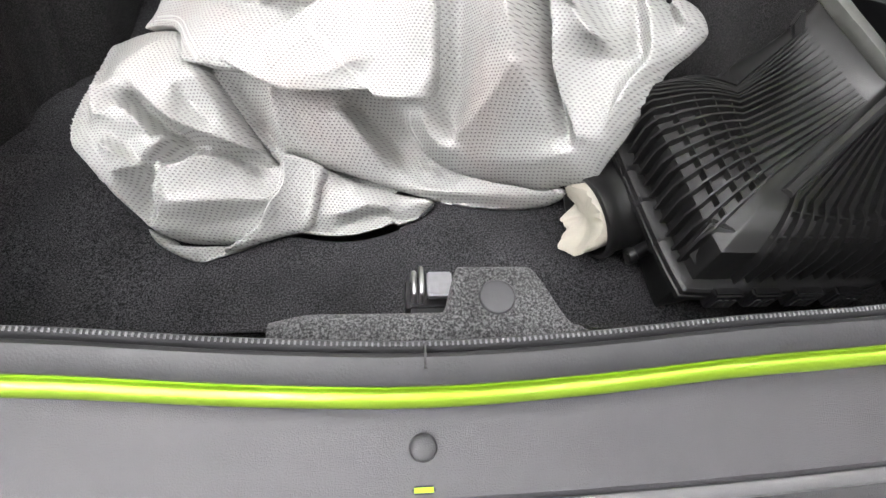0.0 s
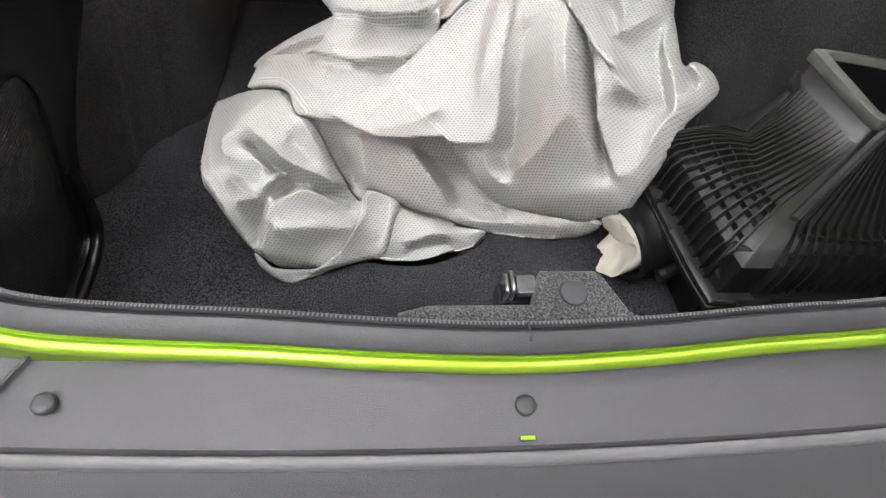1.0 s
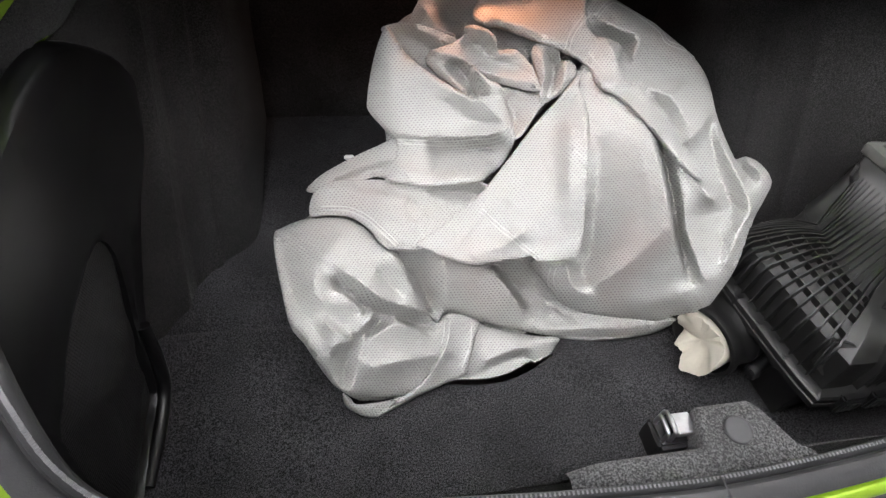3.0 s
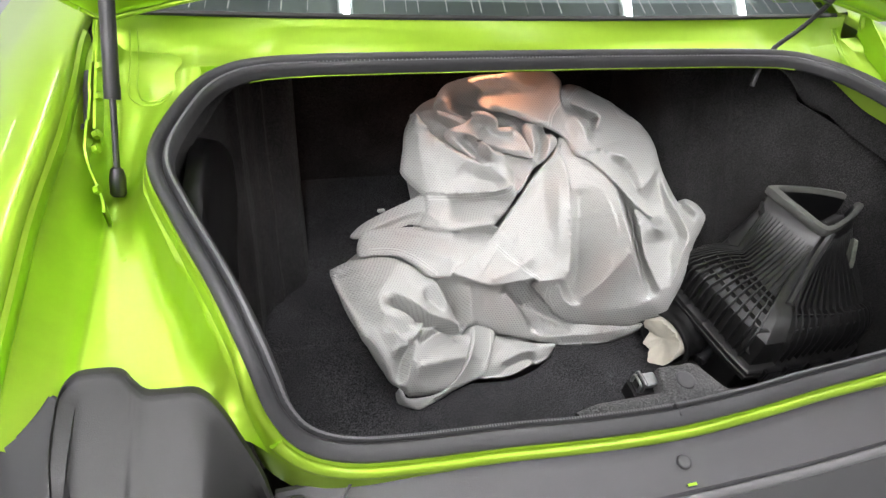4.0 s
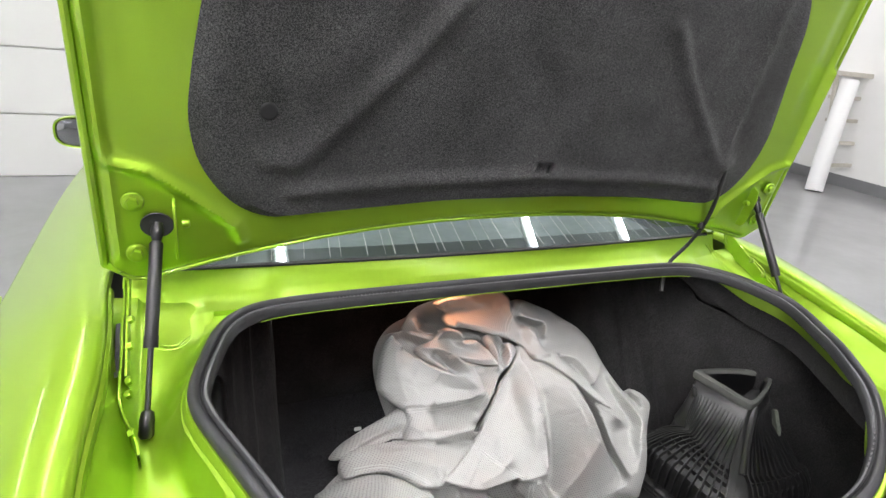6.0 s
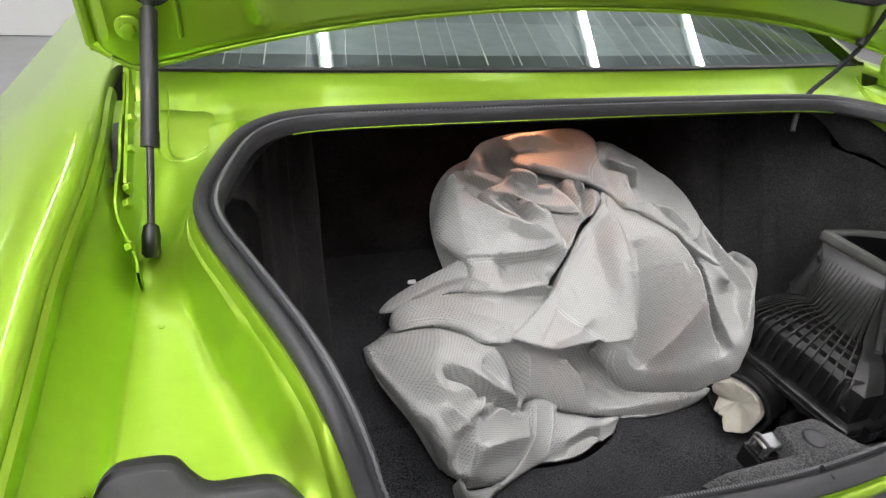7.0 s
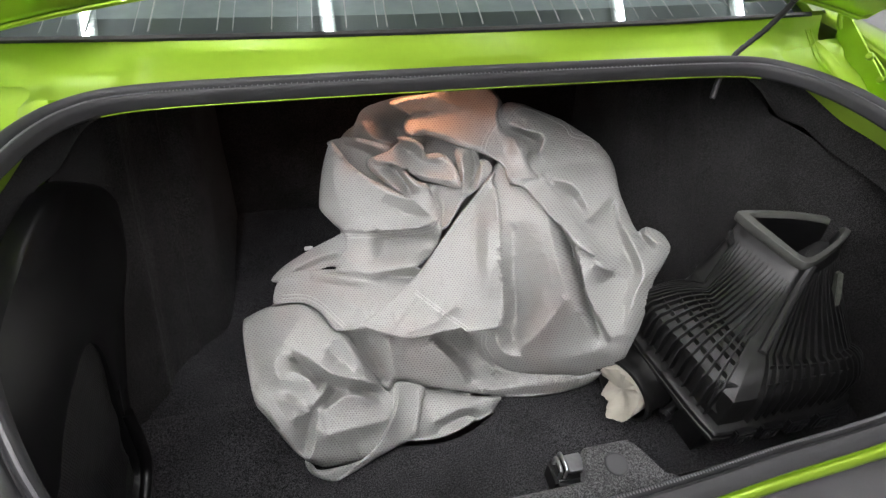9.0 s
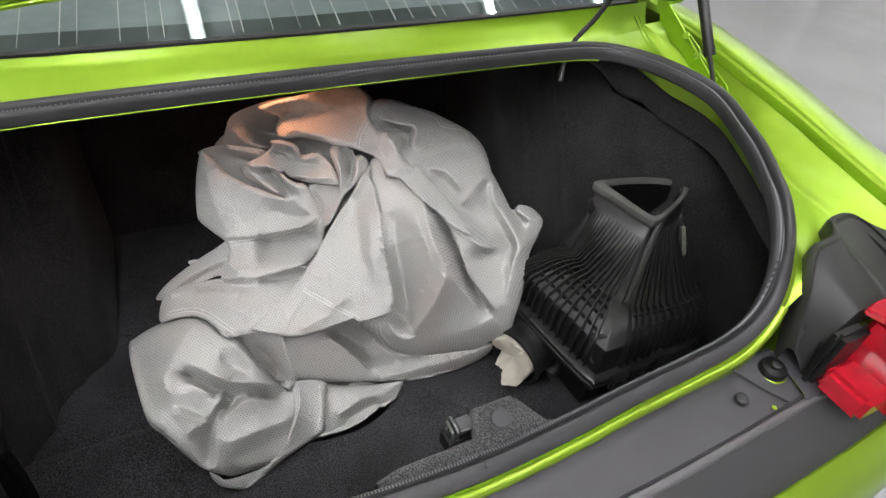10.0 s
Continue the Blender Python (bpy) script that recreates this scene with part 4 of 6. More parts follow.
for s in (-1, 1):
    part("side_felt", felt_wall(s), FELT, car, "black felt lining over the wheel housing")
    near_rim = [i for i in range(RIM_N) if rim[i].x * s > 0.30 and 0.24 < rim[i].y < 0.78]
    near_rim.sort(key=lambda i: rim[i].y - 0.2 * abs(rim[i].x))
    pan = []
    for i in near_rim:
        side, roof = 1 - FRONT[i], gutter_z(rim[i].y) - 0.02 - rim[i].z
        row = [rim[i] + rim_out[i] * 0.006 + UP * -0.024, rim[i] + rim_out[i] * 0.010 + UP * (-0.026 - 0.026 * side)]
        row += [rim[i] + rim_out[i] * d + UP * (-0.028 + (min(h, roof) + 0.028) * side) for d, h in ((0.016, -0.075), (0.03, -0.10), (0.20, -0.105), (0.21, -0.25))]
        pan.append(row)
    part("upper_pan", grid(pan), FELT, car, "dark underside of the drain channel")
part("seat_back", grid([[(x, 1.20 + 0.06 * f + 0.006 * noise.noise(Vector((x * 4, f * 4, 0))), FLOOR_Z - .01 + .57 * f) for x in [-0.6 + 0.06 * k for k in range(21)]] for f in [j / 10 for j in range(11)]]), FELT, car, "black felt seat back")
shelf = part("shelf_underside", grid([[(x, y, 1.006 + 0.004 * noise.noise(Vector((x * 8, y * 8, 2)))) for x in [-0.8 + 0.08 * k for k in range(21)]] for y in [0.775 + 0.06 * j for j in range(11)]]), FELT, car, "dark underside of the rear shelf")
lamp = part("boot_lamp", one_box((-.095, .885, .992), (-.025, .925, 1.004), .004), material("frosted_lamp", (0.8, 0.7, 0.55), rough=0.4), car, "small warm boot lamp under the rear shelf")
light = bpy.data.lights.new("boot_lamp_light", "AREA")
light.shape, light.size, light.size_y = "RECTANGLE", 0.06, 0.03
light.energy, light.color, light.spread = TRUNK_LAMP_WATTS * 1.3, (1.0, 0.40, 0.2), radians(170)
lo = new("boot_lamp_light", light)
lo.matrix_world = look((-0.06, 0.905, 0.990), (-0.06, 0.82, 0.5))

# sill inside: heather carpet tab with the striker and a cap
def tab_top(x):
    a = x
    return 0.197 + 0.010 * smoothstep(-0.16, -0.10, a) + 0.040 * smoothstep(0.018, 0.034, a) - 0.052 * smoothstep(0.090, 0.125, a)


rows = []
for k in range(121):
    x = -0.115 + 0.255 * k / 120
    t = tab_top(x)
    edge = smoothstep(-0.115, -0.08, x) * smoothstep(0.14, 0.125, x)
    z = 0.796 - 0.012 * (1 - edge)
    rows.append([(x, 0.165, z), (x, 0.18, z + 0.001), (x, 0.7 * t + 0.3 * 0.18, z + 0.002), (x, t - 0.004, z), (x, t, z - 0.004), (x, t + 0.001, z - 0.014), (x, t - 0.006, z - 0.05), (x, t - 0.012, z - 0.12)])
tab = part("carpet_tab", grid(rows), HEATHER, car, "heather grey carpet piece round the boot latch")
part("tab_cap", disc_cap((0.062, 0.217, 0.797), (0, -0.08, 1), 0.0142, 0.005), CAP, tab, "round dark grey push cap")
latch = empty_thing("latch_striker", "", "", (0, 0, 0))
latch.parent = car
latch["label"] = "steel latch striker in a dark bracket"
part("striker_plate", one_box((0.0087, 0.2250, 0.7762), (0.0290, 0.2466, 0.7856), .0012), STEEL, latch, "bright steel plate")
part("striker_hoop", join(tube(spline([(0.0034, 0.2250, 0.7719), (0.0034, 0.2250, 0.7856), (0.0034, 0.2282, 0.7900), (0.0034, 0.2442, 0.7900), (0.0034, 0.2490, 0.7856), (0.0034, 0.2490, 0.7719)], 24), .0021, 10), tube(spline([(-0.0021, 0.2266, 0.7691), (-0.0021, 0.2266, 0.7829), (-0.0021, 0.2298, 0.7862), (-0.0021, 0.2426, 0.7862), (-0.0021, 0.2458, 0.7829), (-0.0021, 0.2458, 0.7691)], 24), .0023, 10)), STEEL, latch, "bright steel hoop")
part("striker_hook", slab([(0.0251, 0.2250, 0.7829), (0.0343, 0.2282, 0.7801), (0.0384, 0.2226, 0.7779), (0.0363, 0.2186, 0.7762), (0.0272, 0.2186, 0.7768)], .012, .002), GLOSS_BLACK, latch)
part("latch_well", one_box((-.008, .218, .735), (.028, .252, .770), .004), GLOSS_BLACK, latch, "dark latch well")

# black side cover with a mesh pocket
pocket = empty_thing("side_cover", "", "", (0, 0, 0))
pocket.parent = car
pocket["label"] = "black plastic side cover with a mesh pocket"
PANEL_X = -0.602
ring_out = [(.30, .47), (.42, .468), (.505, .470), (.535, .505), (.56, .565), (.62, .62), (.73, .69), (.805, .735), (.835, .785), (.82, .835), (.775, .885), (.70, .935), (.60, .955), (.45, .945), (.36, .91), (.29, .85)]
ring_in = [(.315, .50), (.42, .490), (.478, .492), (.498, .512), (.515, .560), (.535, .61), (.560, .66), (.575, .70), (.575, .730), (.565, .752), (.545, .765), (.51, .770), (.47, .768), (.42, .76), (.37, .74), (.32, .70)]
lo_, li_ = spline([(0, y, z) for y, z in ring_out], 120, True), spline([(0, y, z) for y, z in ring_in], 120, True)
rows = []
for d, f in ((-0.02, -0.02), (0.0, 0.0), (0.006, 0.03), (0.010, 0.2), (0.006, 0.6), (0.012, 0.93), (0.008, 1.0), (-0.012, 1.0)):
    rows.append([(PANEL_X + d, a.y + (b.y - a.y) * f, a.z + (b.z - a.z) * f) for a, b in zip(lo_, li_)])
rows = [[(x + 0.10 * max(0.0, y - 0.70), y, z) for x, y, z in row] for row in rows]
part("frame", grid(rows, closed_v=True), GLOSS_BLACK, pocket, "smooth black plastic frame")
MESH = bpy.data.materials.new("black_mesh")
MESH.use_nodes = True
nt = MESH.node_tree
bs = nt.nodes["Principled BSDF"]
co = nt.nodes.new("ShaderNodeTexCoord")
vor = nt.nodes.new("ShaderNodeTexVoronoi")
vor.inputs["Scale"].default_value = 260
vor.inputs["Randomness"].default_value = 0.15
nt.links.new(co.outputs["Object"], vor.inputs["Vector"])
rp = nt.nodes.new("ShaderNodeValToRGB")
rp.color_ramp.elements[0].position, rp.color_ramp.elements[1].position = 0.25, 0.55
rp.color_ramp.elements[0].color, rp.color_ramp.elements[1].color = (0.002, 0.002, 0.002, 1), (0.011, 0.011, 0.0115, 1)
nt.links.new(vor.outputs["Distance"], rp.inputs["Fac"])
nt.links.new(rp.outputs["Color"], bs.inputs["Base Color"])
bp = nt.nodes.new("ShaderNodeBump")
bp.inputs["Strength"].default_value, bp.inputs["Distance"].default_value = 0.8, 0.002
nt.links.new(vor.outputs["Distance"], bp.inputs["Height"])
nt.links.new(bp.outputs["Normal"], bs.inputs["Normal"])
bs.inputs["Roughness"].default_value = 0.45
part("mesh_pocket", patch(ring_in, (.455, .63), lambda u, v, e: Vector((PANEL_X + 0.002 + 0.022 * min(1, e / 0.10) + 0.005 * noise.noise(Vector((u * 14, v * 10, 3))), u, v)), 30, 120), MESH, pocket, "black elastic mesh pocket")
part("frame_foot", tube(spline([(PANEL_X + .014, .54, .60), (PANEL_X + .02, .520, .54), (PANEL_X + .02, .500, .495), (PANEL_X + .016, .44, .472), (PANEL_X + .012, .36, .470)], 24), .010, 10), GLOSS_BLACK, pocket, "rounded black frame foot")

# shallow trim at the inner right corner
part("corner_trim", grid([[(.60 + .05 * f, .235 + .035 * f + .0 * k, .80 - .028 * k) for k in range(6)] for f in [j / 8 for j in range(9)]]), HEATHER, car, "heather grey corner of the rear trim")

# ---- crumpled car cover in the boot ----
cover = empty_thing("car_cover", "crumpled pale grey perforated car cover bundled on the boot carpet", "car cover", (0.0, 0.6, FLOOR_Z))
# the bundle is laid out as seen from over the sill: u across, v up, at arm's length; layers lie over one broad form, and their folds stand out of it
SIGHT = Vector((-0.2389, 0.1032, 1.2780))
ACROSS, UPWARD, AHEAD = (np.array(a) for a in ((0.9897, -0.1108, 0.0907), (0.0256, 0.7599, 0.6496), (0.1409, 0.6406, -0.7549)))
ARM = 0.8
STEP = 0.0029
BOLD = 2.2
SWELL = {-0.26: (-0.081, -0.227, 0.303, 0.210, -0.209), -0.08: (0.215, 0.020, -0.326, 0.177, -0.085), 0.10: (-0.218, 0.179, -0.009, 0.137, -0.059), 0.28: (0.322, -0.039, -0.269, 0.026, -0.026), 0.46: (-0.148, 0.001, 0.102, 0.098, 0.182)}


def lie_of(u, v):
    """Depth of the bundle's broad form: soft swellings on a regular net."""
    depth = np.full(u.shape, 0.78)
    for cu, heights in SWELL.items():
        for k, h in enumerate(heights):
            depth = depth + h * np.exp(-((u - cu) ** 2 + (v + 0.26 - 0.16 * k) ** 2) / 0.045)
    return depth


def placed(u, v, depth):
    """Points in space on the lines of sight (u, v), at a depth ahead; none sinks below the carpet."""
    way = (AHEAD + (u[:, None] * ACROSS + v[:, None] * UPWARD) / ARM)
    depth = np.minimum(depth, (FLOOR_Z + 0.005 - SIGHT.z) / np.minimum(way[:, 2], -0.05))
    return np.array(SIGHT) + way * depth[:, None]


def fold(u, v, pts, height, left, right, ends=0.03):
    """Height of a fold line: wide and soft on one side, tight on the other, fading at its ends."""
    pts = [(p.x, p.y) for p in spline([(a, b, 0) for a, b in pts], 4 * len(pts))]
    best = np.full(u.shape, 9.0)
    side = np.zeros(u.shape)
    along = np.zeros(u.shape)
    run = 0.0
    for (ax, ay), (bx, by) in zip(pts, pts[1:]):
        dx, dy = bx - ax, by - ay
        ln = math.hypot(dx, dy) + 1e-9
        f = np.clip(((u - ax) * dx + (v - ay) * dy) / ln ** 2, 0, 1)
        ox, oy = u - ax - f * dx, v - ay - f * dy
        dist = np.hypot(ox, oy)
        near = dist < best
        best = np.where(near, dist, best)
        side = np.where(near, dx * oy - dy * ox, side)
        along = np.where(near, run + f * ln, along)
        run += ln
    width = np.where(side > 0, left, right)
    fade = np.clip(np.minimum(along, run - along) / ends + 0.25, 0, 1)
    r = best / width
    tent = np.maximum(1.04 - np.sqrt(r * r * 0.64 + 0.002), 0)
    return 1.1 * height * fade * (0.6 * tent + 0.4 * tent * tent)


def taut(u, v, tris, rim_ids, folds):
    """Heights of cloth pulled tight over its fold lines: fixed on each line and on the outline, a stretched skin between."""
    n = len(u)
    value, fixed = np.zeros(n), np.zeros(n, bool)
    fixed[rim_ids] = True
    marks = [np.column_stack([u[rim_ids[::6]], v[rim_ids[::6]], np.zeros(len(rim_ids[::6]))])]
    for pts, heights in folds:
        count = 12 * len(pts)
        line = np.array([(p.x, p.y) for p in spline([(a, b, 0) for a, b in pts], count)])
        h = BOLD * np.interp(np.linspace(0, 1, count), np.linspace(0, 1, len(heights)), heights)
        gap = np.hypot(u[:, None] - line[None, :, 0], v[:, None] - line[None, :, 1])
        near = gap.argmin(1)
        on = (gap.min(1) < 0.62 * STEP) & ~fixed
        value[on], fixed[on] = h[near[on]], True
        marks.append(np.column_stack([line, h])[::3])
    marks = np.vstack(marks)
    w = 1 / (np.hypot(u[:, None] - marks[None, :, 0], v[:, None] - marks[None, :, 1]) ** 3 + 1e-7)
    value = np.where(fixed, value, (w @ marks[:, 2]) / w.sum(1))
    pairs = np.array(sorted({(min(f[i], f[i - 1]), max(f[i], f[i - 1])) for f in tris for i in range(3)}))
    a, b = pairs[:, 0], pairs[:, 1]
    valence = np.bincount(a, minlength=n) + np.bincount(b, minlength=n)
    for step in range(190):
        mean = (np.bincount(a, value[b], n) + np.bincount(b, value[a], n)) / valence
        value = np.where(fixed, value, mean)
    for step in range(9):
        mean = (np.bincount(a, value[b], n) + np.bincount(b, value[a], n)) / valence
        value = np.where((mean > value) | (step > 7), 0.45 * value + 0.55 * mean, value)
    return value


def flatten(flat, edges, rest, rounds=50):
    """Spread a sheet's flat pattern until its edges have their true lengths, so that the weave is not stretched."""
    a, b = edges[:, 0], edges[:, 1]
    n = len(flat)
    start = flat
    valence = (np.bincount(a, minlength=n) + np.bincount(b, minlength=n)).astype(float)
    for _ in range(rounds):
        line = flat[b] - flat[a]
        ln = np.linalg.norm(line, axis=1) + 1e-9
        push = line * (0.5 * (ln - rest) / ln)[:, None]
        flat = flat + np.column_stack([np.bincount(a, push[:, k], n) - np.bincount(b, push[:, k], n) for k in range(2)]) * (1.9 / valence)[:, None]
    extra = flat - start
    for _ in range(25):
        extra = np.column_stack([np.bincount(a, extra[b, k], n) + np.bincount(b, extra[a, k], n) for k in range(2)]) / valence[:, None]
    return start + extra


def inside(pu, pv, o):
    hit = np.zeros(pu.shape, bool)
    for (ax, ay), (bx, by) in zip(o, np.roll(o, -1, 0)):
        cross = (ay > pv) != (by > pv)
        hit ^= cross & (pu < (bx - ax) * (pv - ay) / (by - ay + 1e-12) + ax)
    return hit


def mesh_in(outline, step, seed):
    """Points and triangles that fill a closed outline evenly; the first points are the outline's own."""
    rough = spline([(a, b, 0) for a, b in outline], 400, True)
    count = int(sum((rough[k] - rough[k - 1]).length for k in range(400)) / step)
    o = np.array([(p.x, p.y) for p in spline([(a, b, 0) for a, b in outline], count, True)])
    lo_uv, hi_uv = o.min(0), o.max(0)
    gu, gv = np.meshgrid(np.arange(lo_uv[0], hi_uv[0], step), np.arange(lo_uv[1], hi_uv[1], step * 0.866))
    gu = gu + (np.arange(gu.shape[0]) % 2)[:, None] * step / 2
    nr = np.random.RandomState(seed)
    gu, gv = (gu + nr.uniform(-0.25, 0.25, gu.shape) * step).ravel(), (gv + nr.uniform(-0.25, 0.25, gv.shape) * step).ravel()
    ok = inside(gu, gv, o)
    gu, gv = gu[ok], gv[ok]
    dist = np.sqrt(((gu[:, None] - o[None, :, 0]) ** 2 + (gv[:, None] - o[None, :, 1]) ** 2).min(1))
    gu, gv = gu[dist > 0.6 * step], gv[dist > 0.6 * step]
    verts2 = [Vector(q) for q in o] + [Vector(q) for q in zip(gu, gv)]
    out_v, _, tris, orig, _, _ = delaunay_2d_cdt(verts2, [(k, (k + 1) % count) for k in range(count)], [], 1, 1e-7)
    at = {}
    for j, src in enumerate(orig):
        for k in src:
            at[k] = j
    return o, np.array([p.x for p in out_v]), np.array([p.y for p in out_v]), tris, [at[k] for k in range(count)]


NET = 0.004
PILE = np.full((240, 240), 9.0)


def clear(u, v, depth, tris, gap=0.004):
    """Lay a sheet over what is already in the pile: where it would sink in, it is lifted, and the lift spreads softly."""
    i, j = np.round((u + 0.42) / NET).astype(int), np.round((v + 0.42) / NET).astype(int)
    below = np.min([PILE[i + a, j + b] for a in (-1, 0, 1) for b in (-1, 0, 1)], axis=0)
    need = np.maximum(0, depth - below + gap)
    lift = need.copy()
    pairs = np.array(sorted({(min(f[k], f[k - 1]), max(f[k], f[k - 1])) for f in tris for k in range(3)}))
    a, b = pairs[:, 0], pairs[:, 1]
    n = len(u)
    valence = np.bincount(a, minlength=n) + np.bincount(b, minlength=n)
    for step in range(36):
        mean = (np.bincount(a, lift[b], n) + np.bincount(b, lift[a], n)) / valence
        lift = np.maximum(need, mean) if step < 28 else mean
    depth = depth - lift
    np.minimum.at(PILE, (i, j), depth)
    return depth


def lobe(name, outline, off=0.0, puff=0.02, edge=0.03, drop=0.03, folds=(), seed=0, wrinkle=1.0, lie=None, gap=0.004, welts=(), label=""):
    """One layer of the bundle: a sheet cut to an outline, pulled tight over its folds, its edge rolled away."""
    o, u, v, tris, rim_ids = mesh_in(outline, STEP, seed)
    e = np.sqrt(((u[:, None] - o[None, :, 0]) ** 2 + (v[:, None] - o[None, :, 1]) ** 2).min(1))
    count = len(o)
    near = np.clip(e / edge, 0, 1)
    depth = lie_of(u, v) if lie is None else lie[0] + lie[1] * u + lie[2] * v
    up = off + puff * np.sqrt(e / e.max()) - drop * (1 - np.sqrt(1 - (1 - near) ** 2)) + taut(u, v, tris, rim_ids, folds)
    soft = np.clip(e / 0.02, 0.05, 1)
    rng = random.Random(seed * 7 + 1)
    lo_uv, hi_uv = o.min(0), o.max(0)
    for _ in range(int(wrinkle * 16 + 0.5)):
        cu, cv = rng.uniform(lo_uv[0], hi_uv[0]), rng.uniform(lo_uv[1], hi_uv[1])
        ang, half, bend = rng.uniform(0, math.pi), rng.uniform(0.02, 0.06), rng.uniform(-0.3, 0.3)
        pts = [(cu - half * math.cos(ang - bend), cv - half * math.sin(ang - bend)), (cu, cv), (cu + half * math.cos(ang + bend), cv + half * math.sin(ang + bend))]
        up = up + fold(u, v, pts, rng.choice((-1, 1, 1)) * rng.uniform(0.002, 0.005), rng.uniform(0.008, 0.02), rng.uniform(0.004, 0.008), 0.03) * soft
    up = up + wrinkle * soft * np.array([0.005 * noise.noise(Vector((a * 10 + seed, b * 10, seed))) + 0.0016 * noise.noise(Vector((a * 40 + seed, b * 36, seed + 4)))
                                         + 0.008 * (0.25 - abs(noise.noise(Vector((a * 9 - b * 5 + seed, b * 10 + a * 4, seed + 9)))))
                                         + 0.0045 * (0.25 - abs(noise.noise(Vector((a * 22 + b * 9 + seed, b * 20 - a * 8, seed + 13)))))
                                         + 0.0018 * (0.25 - abs(noise.noise(Vector((a * 55 - b * 30, b * 50 + a * 20, seed + 17))))) for a, b in zip(u, v)])
    for pts in welts:
        up = up + fold(u, v, pts, 0.0026, 0.009, 0.003, 0.004)
    depth = clear(u, v, depth - up, tris, gap)
    pos = placed(u, v, depth)
    centre = o.mean(0)
    back = placed(o[:, 0] + 0.08 * (centre[0] - o[:, 0]), o[:, 1] + 0.08 * (centre[1] - o[:, 1]), depth[rim_ids] + 0.05)
    n = len(u)
    faces = [tuple(f) for f in tris] + [(rim_ids[k], rim_ids[(k + 1) % count], n + (k + 1) % count, n + k) for k in range(count)]
    me = bpy.data.meshes.new(name)
    me.from_pydata([tuple(p) for p in np.vstack([pos, back])], [], faces)
    fine = np.array(sorted({(min(f[i], f[i - 1]), max(f[i], f[i - 1])) for f in tris for i in range(3)}))
    true = np.linalg.norm(pos[fine[:, 0]] - pos[fine[:, 1]], axis=1)
    pattern = flatten(np.column_stack([u, v]), fine, true)
    flat = np.vstack([pattern, pattern[rim_ids] * 1.05])
    loops = np.empty(len(me.loops), np.int32)
    me.loops.foreach_get("vertex_index", loops)
    me.uv_layers.new(name="cloth").data.foreach_set("uv", flat[loops].ravel())
    bm = bmesh.new()
    bm.from_mesh(me)
    bpy.data.meshes.remove(me)
    return part(name, bm, FABRIC, cover, label, 115)


def seam(lobe_ob, pts, gap=0.0055, colour=None, radius=0.0009):
    """Twin stitch lines laid on the cloth along a line in the u, v plane."""
    tree = BVHTree.FromPolygons([v.co for v in lobe_ob.data.vertices], [p.vertices for p in lobe_ob.data.polygons])
    line = spline([(a, b, 0) for a, b in pts], 16 * len(pts))
    made = []
    for s in ((-1, 1) if gap else (0,)):
        run = []
        for i, p in enumerate(line):
            t = (line[min(i + 1, len(line) - 1)] - line[max(i - 1, 0)]).normalized()
            q = p + Vector((-t.y, t.x, 0)) * s * gap / 2
            way = Vector(AHEAD + (q.x * ACROSS + q.y * UPWARD) / ARM).normalized()
            hit = tree.ray_cast(SIGHT, way)[0]
            if hit is not None:
                run.append(hit - way * 0.0006)
        if len(run) > 3:
            made.append(tube(run, radius, 5))
    if made:
        part("seam", join(*made), colour or THREAD, lobe_ob, "twin row of pale stitching")


lobe("under_layer", [(-.092, .283), (-.019, .347), (.174, .355), (.319, .291), (.388, .202), (.432, .073), (.440, .009), (.359, -.112), (.174, -.144), (.061, -.193), (-.116, -.233), (-.205, -.193), (-.257, -.096), (-.249, .001), (-.181, .057), (-.100, .089)], -0.13, 0, 0.01, 0, (), seed=2, wrinkle=0.5)
INNER_FOLD_FOLDS = [
    ([(-.035, .339), (-.019, .315), (.013, .299)], (.010, .012, .010)),
    ([(-.003, .347), (.013, .323), (.045, .315)], (-.020, -.030, -.020)),
    ([(.085, .186), (.110, .166)], (.010, .010))]
lobe("inner_fold", [(-.056, .315), (-.050, .347), (-.019, .380), (.093, .388), (.182, .323), (.198, .259), (.142, .186), (.093, .142), (.053, .150), (.029, .210), (-.035, .267)], -0.05, -0.01, 0.02, 0, INNER_FOLD_FOLDS, seed=5, wrinkle=1.0)
POUCH_LINING_FOLDS = [
    ([(-.068, .307), (-.027, .283), (.005, .251)], (-.012, -.016, -.012)),
    ([(-.052, .313), (-.003, .291)], (.006, .004))]
lobe("pouch_lining", [(-.104, .315), (-.068, .322), (-.031, .313), (.013, .293), (.025, .275), (.013, .243), (.037, .202), (.005, .214), (-.035, .239), (-.068, .268), (-.092, .295)], -0.005, 0, 0.01, 0.0, POUCH_LINING_FOLDS, seed=6, wrinkle=0.8)
BACK_FOLD_FOLDS = [
    ([(-.205, .077), (-.156, .101), (-.100, .115)], (.008, .012, .008)),
    ([(-.181, .080), (-.140, .089), (-.108, .099)], (-.012, -.020, -.012))]
lobe("back_fold", [(-.219, .073), (-.201, .093), (-.164, .114), (-.116, .135), (-.060, .154), (-.044, .114), (-.076, .077), (-.116, .088), (-.152, .081), (-.193, .070)], -0.01, 0.004, 0.008, 0.01, BACK_FOLD_FOLDS, seed=3, wrinkle=0.8)
